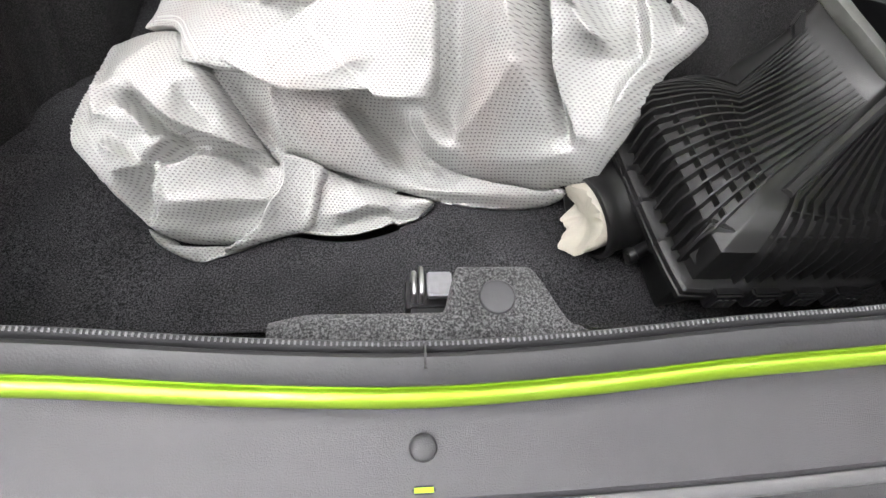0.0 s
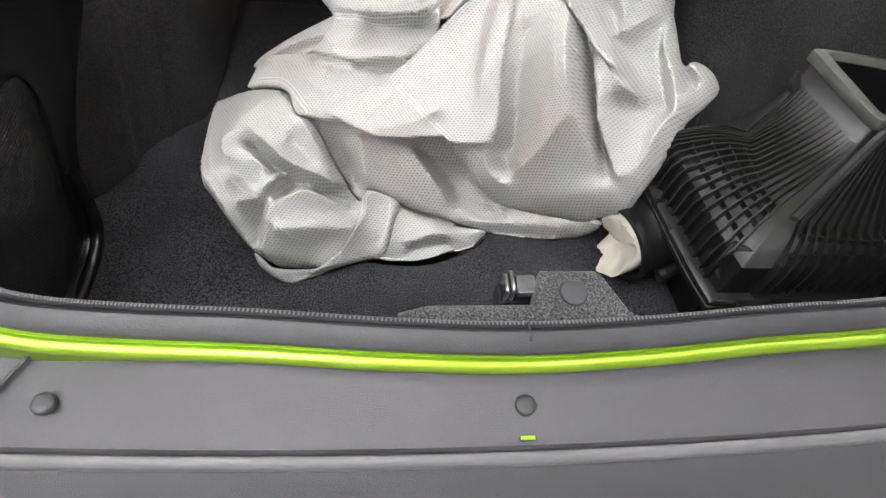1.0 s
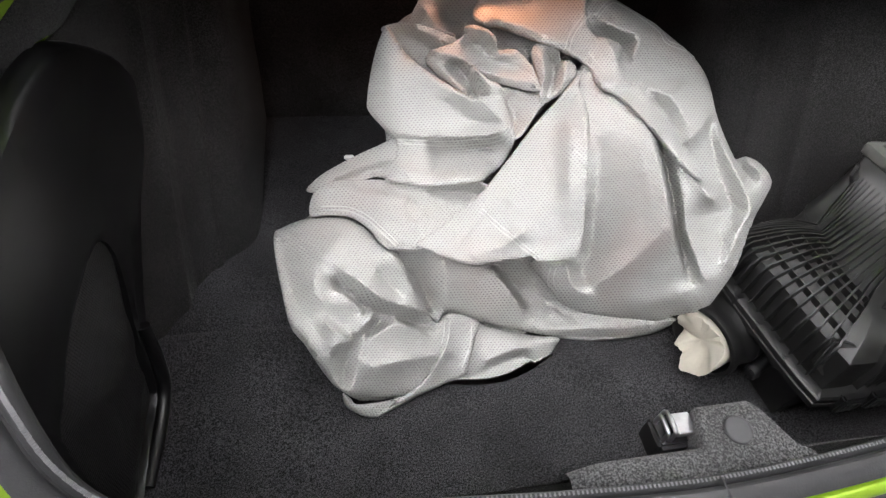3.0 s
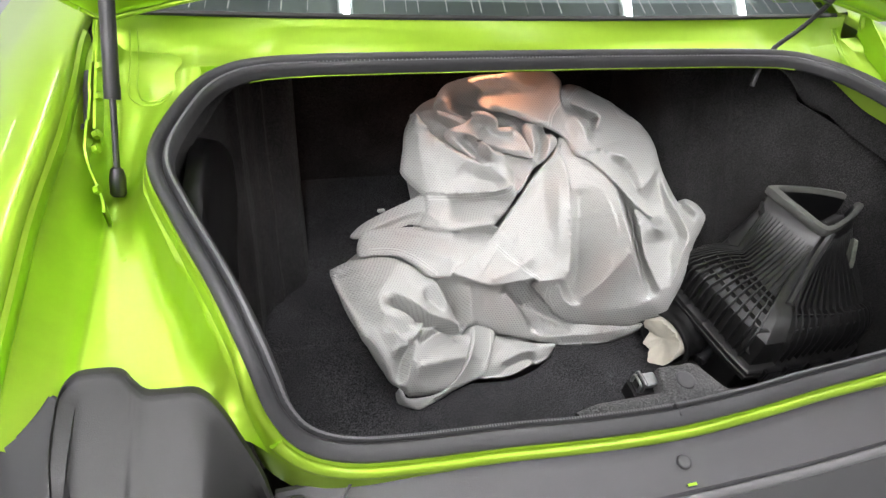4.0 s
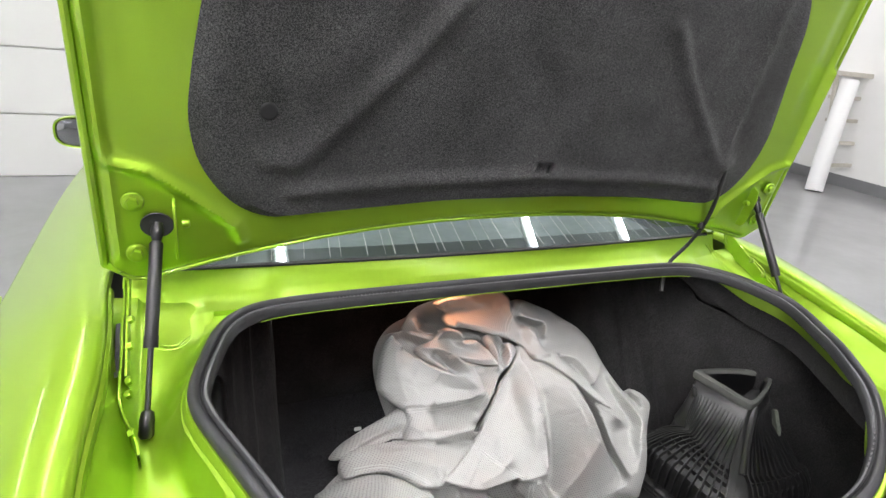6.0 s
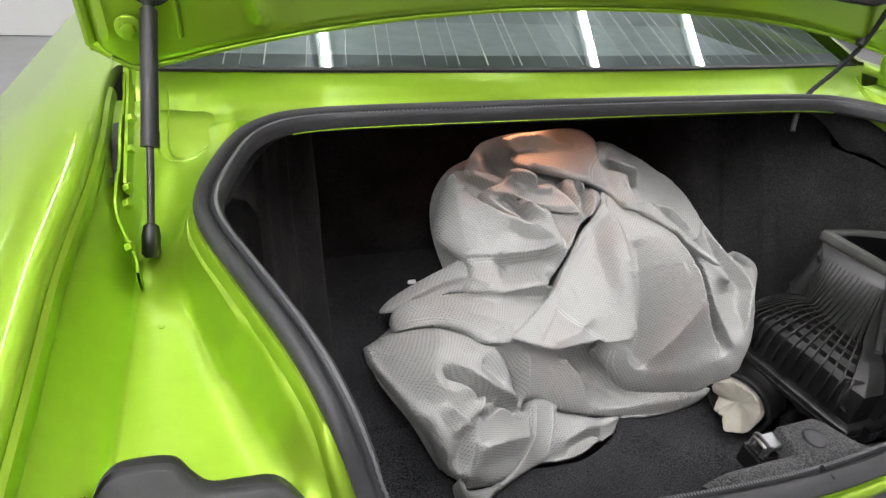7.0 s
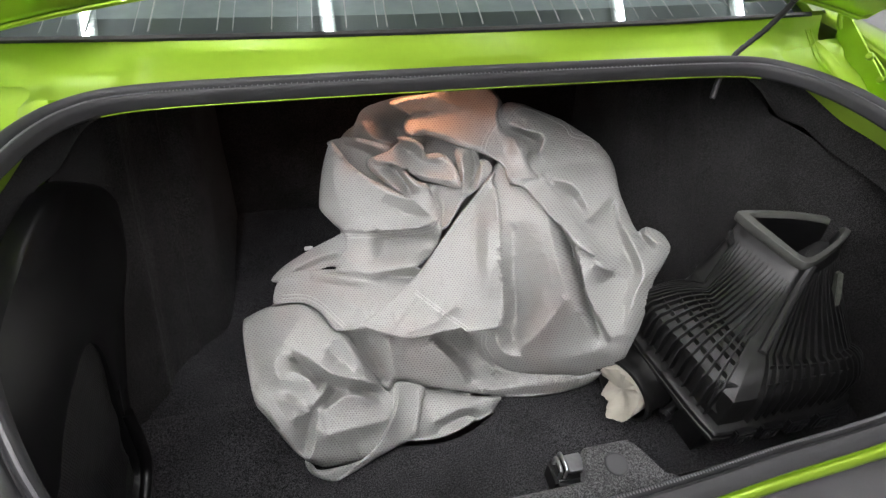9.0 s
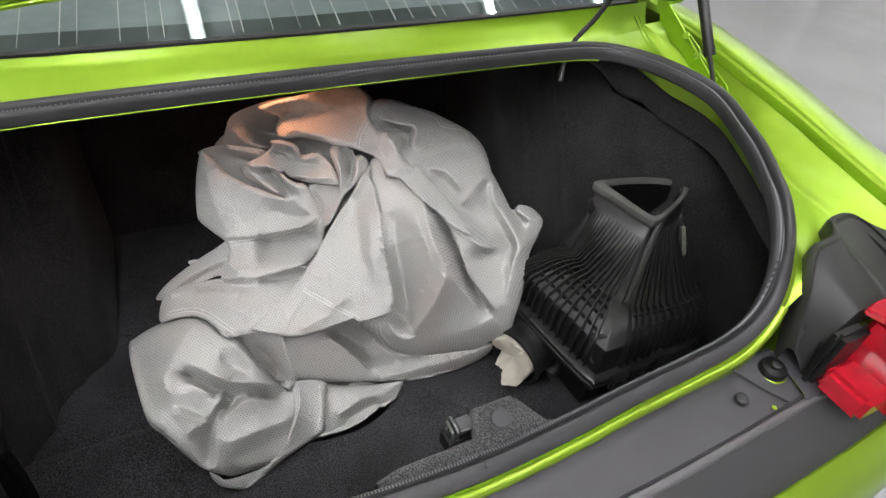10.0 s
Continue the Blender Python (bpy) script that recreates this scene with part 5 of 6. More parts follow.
MIDDLE_ROLL_FOLDS = [
    ([(.057, -.054), (.085, -.084), (.103, -.114), (.111, -.138)], (-.035, -.055, -.030, -.004)),
    ([(.114, -.076), (.138, -.112), (.182, -.133)], (-.050, -.040, -.020)),
    ([(.049, -.068), (.076, -.100), (.095, -.133)], (.010, .014, .006)),
    ([(-.074, -.052), (-.058, -.088), (-.044, -.122)], (-.020, -.034, -.016)),
    ([(-.029, -.052), (-.026, -.096), (-.015, -.125)], (.006, .010, .006)),
    ([(.118, -.154), (.214, -.157), (.295, -.156)], (.008, .012, .008)),
    ([(.146, -.128), (.154, -.152)], (-.012, -.006)),
    ([(.013, -.080), (.053, -.122)], (.006, .006))]
lobe("middle_roll", [(-.116, -.025), (-.068, -.017), (.013, -.023), (.110, -.031), (.174, -.096), (.222, -.127), (.319, -.143), (.333, -.152), (.295, -.168), (.222, -.175), (.158, -.169), (.126, -.162), (.077, -.149), (.013, -.134), (-.022, -.122), (-.039, -.138), (-.068, -.098), (-.092, -.056)], -0.03, 0.006, 0.016, 0.025, MIDDLE_ROLL_FOLDS, seed=17, wrinkle=0.9)
lobe("hem_loop", [(-.194, -.244), (-.181, -.251), (-.168, -.260), (-.116, -.253), (-.076, -.241), (-.053, -.231), (-.076, -.251), (-.116, -.270), (-.144, -.280), (-.171, -.273), (-.189, -.260)], 0.002, 0.002, 0.006, 0.006, (), seed=29, wrinkle=0.3)
LOWER_ROLL_FOLDS = [
    ([(-.199, -.070), (-.179, -.089), (-.155, -.112), (-.116, -.129)], (-.022, -.032, -.034, -.024)),
    ([(-.098, -.133), (-.068, -.139), (-.047, -.142)], (-.030, -.032, -.016)),
    ([(-.197, -.053), (-.163, -.082), (-.131, -.106), (-.076, -.122), (-.050, -.128)], (.010, .012, .014, .014, .008)),
    ([(-.213, -.089), (-.189, -.102), (-.168, -.122)], (.006, .010, .008)),
    ([(-.221, -.052), (-.238, -.076), (-.230, -.106)], (.008, .014, .008)),
    ([(-.174, -.154), (-.156, -.138), (-.147, -.122)], (.014, .016, .010)),
    ([(-.151, -.151), (-.135, -.136)], (-.024, -.024)),
    ([(-.177, -.168), (-.187, -.201), (-.192, -.231)], (-.016, -.022, -.016)),
    ([(-.163, -.168), (-.172, -.201), (-.179, -.235)], (.010, .010, .004))]
LOWER_ROLL_FOLDS += [
    ([(-.181, .004), (-.210, -.030), (-.222, -.044)], (.012, .016, .010)),
    ([(-.256, .001), (-.258, -.064), (-.245, -.128), (-.211, -.197)], (-.012, -.016, -.012, -.006)),
    ([(-.269, -.007), (-.269, -.064), (-.261, -.128)], (-.016, -.022, -.016)),
    ([(-.145, -.160), (-.108, -.144), (-.068, -.154)], (.012, .016, .010)),
    ([(.047, -.214), (.098, -.196)], (-.016, -.024)),
    ([(.033, -.201), (.076, -.186), (.103, -.183)], (.010, .012, .006)),
    ([(-.148, .001), (-.108, -.048), (-.076, -.096)], (.006, .010, .008)),
    ([(-.155, -.209), (-.108, -.201), (-.044, -.189)], (.018, .030, .022)),
    ([(-.219, -.127), (-.193, -.144)], (-.010, -.012)),
    ([(-.225, -.143), (-.190, -.167)], (.008, .006)),
    ([(-.247, -.023), (-.242, -.048)], (-.006, -.006))]
LOWER_ROLL_FOLDS += [
    ([(-.214, -.175), (-.182, -.167)], (.006, .006)),
    ([(-.136, -.064), (-.100, -.096)], (-.006, -.006)),
    ([(-.168, -.023), (-.148, -.048), (-.136, -.080)], (.005, .006, .004))]
low = lobe("lower_roll", [(-.275, .004), (-.259, .019), (-.221, .031), (-.176, .029), (-.148, .013), (-.122, -.023), (-.104, -.031), (-.068, -.096), (-.042, -.138), (-.019, -.125), (.013, -.136), (.053, -.151), (.110, -.163), (.150, -.168), (.147, -.183), (.130, -.201), (.093, -.222), (.053, -.234), (.005, -.235), (-.035, -.233), (-.084, -.246), (-.148, -.254), (-.186, -.246), (-.221, -.214), (-.253, -.170), (-.275, -.136), (-.279, -.064)], 0, 0.006, 0.022, 0.04, LOWER_ROLL_FOLDS, seed=23, wrinkle=0.9)
strap = lobe("strap", [(-.023, -.128), (.023, -.139), (.018, -.168), (.009, -.202), (.001, -.220), (-.027, -.231), (-.076, -.251), (-.116, -.264), (-.068, -.230), (-.044, -.194), (-.031, -.160)], 0.014, 0.004, 0.005, 0.012, (), seed=31, wrinkle=0.4, gap=0.007, welts=[[(-.025, -.138), (-.031, -.172), (-.055, -.213), (-.081, -.239)], [(.013, -.143), (.009, -.176), (-.005, -.213)]], label="flat sewn strap of the same cloth")
seam(strap, [(-.025, -.138), (-.031, -.172), (-.055, -.213), (-.081, -.239)], 0.007)
seam(strap, [(.013, -.143), (.009, -.176), (-.005, -.213)], 0)
TUCKED_FOLD_FOLDS = [
    ([(-.205, .056), (-.148, .064), (-.084, .049)], (.006, .010, .004)),
    ([(-.148, .077), (-.084, .061), (-.019, .045)], (-.004, -.012, -.018)),
    ([(-.116, .033), (-.076, .009)], (.010, .006)),
    ([(-.044, .064), (.005, .056), (.053, .051)], (-.020, -.034, -.030)),
    ([(-.193, .073), (-.156, .073)], (.010, .008))]
tuck = lobe("tucked_fold", [(-.221, .034), (-.211, .069), (-.193, .083), (-.164, .086), (-.116, .083), (-.052, .073), (.021, .077), (.061, .045), (.013, .009), (-.052, -.030), (-.108, -.030), (-.126, -.024), (-.139, .001), (-.152, .017), (-.171, .029), (-.197, .033)], -0.01, 0.006, 0.006, 0.008, TUCKED_FOLD_FOLDS, seed=7, wrinkle=0.9, gap=0.01, welts=[[(-.205, .044), (-.168, .040), (-.143, .024), (-.124, .001), (-.104, -.023)]])
seam(tuck, [(-.205, .044), (-.168, .040), (-.143, .024), (-.124, .001), (-.104, -.023)], 0.006)
MAIN_DRAPE_FOLDS = [
    ([(.259, .194), (.279, .166), (.297, .136), (.306, .089), (.316, .033), (.327, -.031), (.341, -.084)], (.004, .014, .022, .026, .026, .020, .004)),
    ([(.313, .120), (.326, .073), (.334, .017), (.343, -.039), (.356, -.094)], (-.012, -.040, -.050, -.042, -.004)),
    ([(.338, .077), (.347, .033), (.350, -.015), (.363, -.060), (.377, -.096)], (.006, .004, .006, .010, .012)),
    ([(.315, .134), (.339, .093), (.370, .056), (.396, .026)], (.008, .014, .020, .022)),
    ([(.353, .114), (.376, .077), (.392, .051)], (-.020, -.032, -.022)),
    ([(.367, .001), (.404, .013), (.416, -.007)], (-.006, -.024, -.016)),
    ([(.404, -.015), (.409, -.060)], (-.018, -.004))]
MAIN_DRAPE_FOLDS += [
    ([(.413, .162), (.416, .118), (.434, .081), (.454, .029), (.454, .007), (.436, -.023), (.411, -.072)], (.000, .008, .012, .018, .020, .014, .008)),
    ([(.398, .154), (.408, .089), (.417, .049), (.432, .013)], (-.014, -.024, -.028, -.018)),
    ([(.445, .083), (.463, .054)], (-.024, -.008)),
    ([(.458, .089), (.484, .064)], (.018, .018)),
    ([(.222, .122), (.214, .065), (.208, .001), (.201, -.048)], (-.020, -.036, -.042, -.036)),
    ([(.222, .202), (.255, .168), (.272, .139)], (.006, .012, .008)),
    ([(.208, -.093), (.247, -.072), (.291, -.039), (.313, -.017)], (.012, .016, .018, .022)),
    ([(.182, -.054), (.189, -.073), (.198, -.085)], (-.034, -.034, -.016))]
MAIN_DRAPE_FOLDS += [
    ([(.162, -.065), (.172, -.096), (.198, -.109)], (.006, .012, .010)),
    ([(.239, -.114), (.295, -.122), (.359, -.110)], (.010, .014, .010)),
    ([(.235, .299), (.259, .284), (.272, .280)], (-.020, -.034, -.022)),
    ([(.276, .275), (.264, .244)], (-.030, -.012)),
    ([(.239, .317), (.267, .302), (.295, .288), (.283, .259)], (.006, .010, .012, .006)),
    ([(.287, .220), (.343, .226), (.393, .220)], (-.012, -.014, -.008)),
    ([(.301, .210), (.339, .194), (.364, .150)], (.012, .018, .006)),
    ([(.316, .186), (.335, .158), (.351, .130)], (-.018, -.026, -.016)),
    ([(.361, .125), (.384, .144), (.401, .166)], (.006, .012, .008))]
body = lobe("main_drape", [(.202, .323), (.222, .354), (.255, .351), (.295, .327), (.323, .309), (.359, .279), (.384, .255), (.404, .218), (.414, .162), (.430, .114), (.442, .091), (.456, .098), (.480, .085), (.495, .059), (.484, .033), (.464, .001), (.448, -.039), (.428, -.080), (.404, -.112), (.376, -.140), (.335, -.144), (.303, -.151), (.271, -.146), (.214, -.138), (.174, -.127), (.146, -.108), (.126, -.080), (.106, -.054), (.142, -.023), (.166, .033), (.174, .154), (.186, .226), (.206, .259)], 0, 0.004, 0.022, 0.035, MAIN_DRAPE_FOLDS, seed=11, wrinkle=0.8, welts=[[(.229, .323), (.251, .344), (.272, .341), (.327, .302), (.341, .281), (.372, .267), (.382, .252)], [(.142, -.065), (.138, -.084), (.148, -.106)]])
seam(body, [(.229, .323), (.251, .344), (.272, .341), (.327, .302), (.341, .281), (.372, .267), (.382, .252)], 0.0055)
seam(body, [(.142, -.065), (.138, -.084), (.148, -.106)], 0.008)
CENTRE_FOLD_FOLDS = [
    ([(.138, .267), (.140, .235), (.132, .198)], (.014, .018, .010)),
    ([(.154, .267), (.160, .243), (.152, .210)], (-.016, -.030, -.022)),
    ([(.174, .249), (.170, .226), (.154, .201)], (.012, .014, .008)),
    ([(.085, .202), (.093, .174), (.089, .150)], (-.016, -.022, -.016)),
    ([(.110, .198), (.103, .166)], (-.012, -.012))]
lobe("centre_fold", [(.126, .276), (.146, .283), (.166, .275), (.170, .257), (.184, .255), (.192, .235), (.166, .206), (.134, .185), (.114, .158), (.098, .139), (.077, .136), (.082, .174), (.071, .218), (.126, .209), (.130, .235)], 0.01, 0.002, 0.006, 0.008, CENTRE_FOLD_FOLDS, seed=41, wrinkle=0.8)
CRUMPLED_FOLD_FOLDS = [
    ([(.031, .309), (.052, .304), (.066, .289), (.066, .275)], (.012, .018, .016, .008)),
    ([(.025, .297), (.039, .286), (.057, .281)], (-.010, -.018, -.010)),
    ([(-.023, .275), (.013, .265), (.053, .240), (.122, .223)], (.014, .012, .014, .008)),
    ([(.005, .257), (.025, .235), (.039, .210)], (-.030, -.045, -.040)),
    ([(-.028, .262), (-.003, .235), (.019, .212)], (.008, .010, .008)),
    ([(.053, .265), (.085, .255), (.114, .239)], (-.006, -.008, -.004)),
    ([(.077, .268), (.098, .267)], (.008, .008))]
lobe("crumpled_fold", [(-.032, .276), (.005, .289), (.025, .304), (.023, .313), (.045, .313), (.068, .297), (.073, .276), (.100, .275), (.122, .251), (.131, .226), (.131, .209), (.093, .217), (.053, .232), (.033, .251), (.027, .246), (.044, .204), (.023, .205), (-.011, .233), (-.035, .257)], 0.012, 0, 0.004, 0.006, CRUMPLED_FOLD_FOLDS, seed=43, wrinkle=0.8)
UPPER_POUCH_FOLDS = [
    ([(-.087, .144), (-.019, .131), (.045, .128), (.084, .139)], (-.006, -.020, -.022, -.006)),
    ([(-.087, .152), (-.019, .144), (.045, .144), (.081, .156)], (.008, .012, .014, .010)),
    ([(-.093, .106), (-.074, .089), (-.019, .085), (.049, .099)], (.010, .012, .012, .008)),
    ([(-.052, .122), (.005, .114), (.053, .117)], (-.006, -.012, -.010)),
    ([(-.098, .275), (-.097, .218), (-.084, .166)], (.010, .012, .008)),
    ([(.044, .194), (.063, .173), (.077, .160)], (.006, .012, .010)),
    ([(.005, .182), (.025, .168), (.053, .157)], (-.006, -.012, -.004)),
    ([(-.081, .289), (-.035, .237), (.013, .207), (.044, .197)], (.010, .010, .010, .008))]
UPPER_POUCH_FOLDS += [
    ([(.034, .243), (.053, .224), (.068, .215)], (.012, .010, .006))]
pouch = lobe("upper_pouch", [(-.098, .316), (-.110, .291), (-.121, .251), (-.128, .206), (-.126, .189), (-.108, .165), (-.089, .141), (-.093, .114), (-.110, .081), (-.076, .071), (-.052, .066), (-.003, .068), (.037, .073), (.071, .098), (.084, .122), (.089, .144), (.084, .178), (.071, .220), (.052, .230), (.031, .251), (.039, .222), (.042, .203), (.025, .204), (.005, .217), (-.035, .243), (-.068, .273), (-.085, .301)], 0.004, 0.01, 0.008, 0.012, UPPER_POUCH_FOLDS, seed=37, wrinkle=0.8, lie=(.868, -.425, -.286), gap=0.012, welts=[[(-.087, .140), (-.019, .135), (.053, .136), (.077, .144), (.085, .157)]])
seam(pouch, [(-.087, .140), (-.019, .135), (.053, .136), (.077, .144), (.085, .157)], 0.0065)
TOP_BAND_FOLDS = [
    ([(.053, .331), (.126, .305), (.177, .281)], (.008, .010, .008)),
    ([(.053, .363), (.110, .347), (.174, .339)], (-.004, -.006, -.004)),
    ([(.227, .222), (.259, .216), (.285, .221)], (.010, .012, .008)),
    ([(.239, .202), (.264, .204), (.289, .207)], (-.004, -.006, -.004)),
    ([(.269, .186), (.305, .139), (.358, .077)], (.006, .010, .006)),
    ([(.239, .287), (.251, .265), (.259, .235)], (.010, .012, .006)),
    ([(.216, .267), (.230, .235)], (-.008, -.008))]
band = lobe("top_band", [(.021, .384), (.174, .391), (.218, .368), (.214, .331), (.227, .296), (.264, .278), (.259, .246), (.276, .216), (.289, .214), (.327, .154), (.372, .077), (.377, .056), (.345, .080), (.309, .130), (.283, .162), (.251, .197), (.224, .210), (.213, .241), (.182, .265), (.134, .286), (.077, .310), (.044, .318), (.037, .334), (.044, .355)], 0.006, 0.004, 0.008, 0.014, TOP_BAND_FOLDS, seed=47, wrinkle=0.8, lie=(.689, .005, .49), gap=0.01, welts=[[(.213, .326), (.189, .297), (.179, .272)]])
seam(band, [(.213, .326), (.189, .297), (.179, .272)], 0.007)
FRONT_FLAP_FOLDS = [
    ([(.184, .193), (.093, .110), (.013, .037), (-.031, .004)], (-.003, -.004, -.004, -.002)),
    ([(.027, .027), (.069, -.011), (.111, -.048)], (-.006, -.008, -.006)),
    ([(.197, .182), (.198, .089), (.189, .001), (.179, -.041)], (.006, .010, .010, .008)),
    ([(.130, .098), (.146, .033), (.152, -.023)], (.004, .008, .004)),
    ([(.013, -.044), (.061, -.031), (.098, -.007)], (.004, .006, .004))]
flap = lobe("front_flap", [(.198, .233), (.193, .214), (.201, .190), (.205, .146), (.199, .089), (.195, .033), (.189, -.023), (.183, -.048), (.174, -.055), (.118, -.058), (.106, -.048), (.077, -.052), (.013, -.058), (-.027, -.047), (-.068, -.029), (-.077, -.022), (-.035, .004), (.029, .052), (.077, .105), (.118, .153), (.156, .192), (.181, .220)], 0.006, 0.003, 0.004, 0.005, FRONT_FLAP_FOLDS, seed=53, wrinkle=0.55, lie=(.722, .203, .212), gap=0.014, welts=[[(.189, .197), (.118, .132), (.037, .057), (-.019, .013)], [(.029, .027), (.071, -.013), (.116, -.052)]], label="triangular flap with a sewn hem")
seam(flap, [(.029, .027), (.071, -.013), (.116, -.052)], 0.0055)
part("toggle", one_box((-.290, .878, .600), (-.272, .886, .6085), .002), material("white_toggle", (.8, .8, .78), rough=.5), cover, "small white plastic toggle")
part("binding", tube([(0.054, 0.517, 0.482), (0.045, 0.504, 0.482), (0.033, 0.491, 0.482)], .0022, 8), HEM, cover, "short black bound edge of the cover")
part("binding", tube([(0.019, 0.480, 0.482), (0.011, 0.475, 0.482), (0.003, 0.471, 0.482)], .0022, 8), HEM, cover, "short black bound edge of the cover")

# ---- air filter housing ----
air = empty_thing("air_filter_box", "black ribbed plastic air filter housing lying on the boot carpet", "air filter box", (.5, .45, FLOOR_Z))
BASE = [(.352, .306), (.46, .308), (.58, .314), (.618, .345), (.638, .45), (.655, .56), (.62, .598), (.50, .592), (.33, .560), (.298, .53), (.312, .43), (.333, .322)]


def base_loop(z, grow=0.0, n=96):
    c = Vector((.475, .45, 0))
    return [Vector((p.x, p.y, z)) + (Vector((p.x, p.y, 0)) - c).normalized() * grow for p in spline([(x, y, 0) for x, y in BASE], n, True)]




def lift(p):
    """The flange rises a little to the far side."""
    return Vector((p.x, p.y, p.z + 0.05 * (p.y - .32)))


part("tray", grid([[lift(p) if k else p for p in base_loop(z, g)] for k, (z, g) in enumerate(((FLOOR_Z + .002, -.056), (.49, -.05), (.57, -.042), (.585, -.034), (.598, -.012), (.600, .004)))], closed_v=True), PLASTIC, air, "black lower half of the housing")
part("flange", grid([[lift(p) for p in base_loop(z, g)] for z, g in ((.598, -.012), (.598, .006), (.602, .009), (.610, .009), (.612, .004), (.6125, .003), (.613, .008), (.621, .008), (.624, .004), (.624, -.014))], closed_v=True), PLASTIC, air, "double rim between the halves")
RIM_TOP = [(.512, .606, .815), (.60, .590, .8145), (.668, .566, .811), (.684, .550, .808), (.676, .532, .806), (.63, .508, .803), (.585, .490, .801), (.560, .484, .80), (.545, .492, .80), (.525, .54, .807), (.508, .590, .813)]
N_AIR = 96
low_loop = [lift(p) for p in base_loop(.622, -.012, N_AIR)]
top_loop = spline(RIM_TOP, N_AIR, True)
mid_c = Vector((.55, .52, 0))


def nearest_start():
    best, shift = 1e9, 0
    for s in range(N_AIR):
        t = sum(((low_loop[k] - mid_c).to_2d().normalized() - (top_loop[(k * -1 + s) % N_AIR] - mid_c).to_2d().normalized()).length for k in range(0, N_AIR, 6))
        if t < best:
            best, shift = t, s
    return [top_loop[(s2 * -1 + shift) % N_AIR] for s2 in range(N_AIR)]


top_loop = nearest_start()


TOWER = [(.428, .376), (.48, .354), (.54, .350), (.588, .364), (.615, .45), (.645, .555), (.60, .592), (.50, .590), (.425, .575), (.408, .52), (.405, .46), (.410, .41)]
tower_dense = spline([(x, y, 0) for x, y in TOWER], 480, True)
tower_c = Vector((.52, .485, 0))
tower_loop = []
for p in low_loop:
    want = (p - tower_c).to_2d().normalized()
    q = max(tower_dense, key=lambda d: (d - tower_c).to_2d().normalized().dot(want))
    tower_loop.append(Vector((q.x, q.y, .716 + .04 * (q.y - .38))))


def between(loop, k):
    i = math.floor(k)
    return loop[i % N_AIR].lerp(loop[(i + 1) % N_AIR], k - i)


def hood(k, t):
    """A point of the upper half: low side wall, ribbed shelf, then a tower that narrows to the neck."""
    a, c, b = between(low_loop, k), between(tower_loop, k), between(top_loop, k)
    shelf = a.lerp(c, .10)
    shelf.z = a.z + .066
    if t < .12:
        f = t / .12
        p = a.lerp(shelf, 1 - math.sqrt(max(0, 1 - f * f)))
        p.z = a.z + .066 * math.sin(f * math.pi / 2)
        return p
    if t < .5:
        f = (t - .12) / .38
        p = shelf.lerp(c, f)
        p.z += .010 * math.sin(f * math.pi)
        return p
    f = (t - .5) / .5
    p = c.lerp(b, 1 - (1 - f) ** 1.6)
    p.z = c.z + (b.z - c.z) * (.32 * f + .68 * f ** 1.8)
    return p


ts = [0, .02, .05, .08, .10, .12] + [.12 + .38 * j / 8 for j in range(1, 9)] + [.5 + .5 * j / 18 for j in range(1, 19)]
part("hood", grid([[hood(k, t) for k in range(N_AIR)] for t in ts], closed_v=True), PLASTIC, air, "black hood with a raised neck")
neck_c = Vector((.60, .545, 0))


def neck_row(f, d):
    return [top_loop[k].lerp(Vector((neck_c.x, neck_c.y, top_loop[k].z)), f) + Vector((0, 0, d)) for k in range(N_AIR)]


part("neck_rim", grid([neck_row(f, d) for f, d in ((-.04, -.014), (-.09, -.010), (-.10, .0), (-.09, .006), (-.03, .008), (.08, .008), (.11, .005), (.12, -.006))], closed_v=True), material("grey_gasket", (.085, .087, .08), rough=.55, vary=.15, vary_scale=40, bump=.2, bump_scale=400), air, "thick dull gasket round the open neck")
part("neck_throat", grid([neck_row(f, d) for f, d in ((.12, -.004), (.13, -.03), (.12, -.07), (.10, -.115))], closed_v=True), GLOSS_BLACK, air, "smooth black throat of the neck")
part("neck_floor", one_box((.51, .47, .66), (.69, .60, .664)), GLOSS_BLACK, air, "dark inside of the neck")


def fin(k, t0, t1, tall=.006, wide=.0016, n=26):
    rows = []
    for j in range(n):
        t = t0 + (t1 - t0) * j / (n - 1)
        p = hood(k, t)
        du = hood(k, min(1, t + .012)) - hood(k, max(0, t - .012))
        dk = hood(k + .5, t) - hood(k - .5, t)
        nrm = du.cross(dk).normalized()
        if nrm.z < 0:
            nrm = -nrm
        side = dk.normalized() * wide / 2
        fade = tall * min(1, 3 * (1 - j / (n - 1)) + .05)
        rows.append([p - side - nrm * .002, p - side * .8 + nrm * fade, p + side * .8 + nrm * fade, p + side - nrm * .002])
    return grid(rows)


def spread(ks, count):
    """Even steps through a run of neighbouring indices."""
    ks = sorted((k + N_AIR if k < N_AIR / 2 and max(ks) - min(ks) > N_AIR * .6 else k) for k in ks)
    return [ks[0] + (ks[-1] - ks[0]) * j / (count - 1) for j in range(count)]


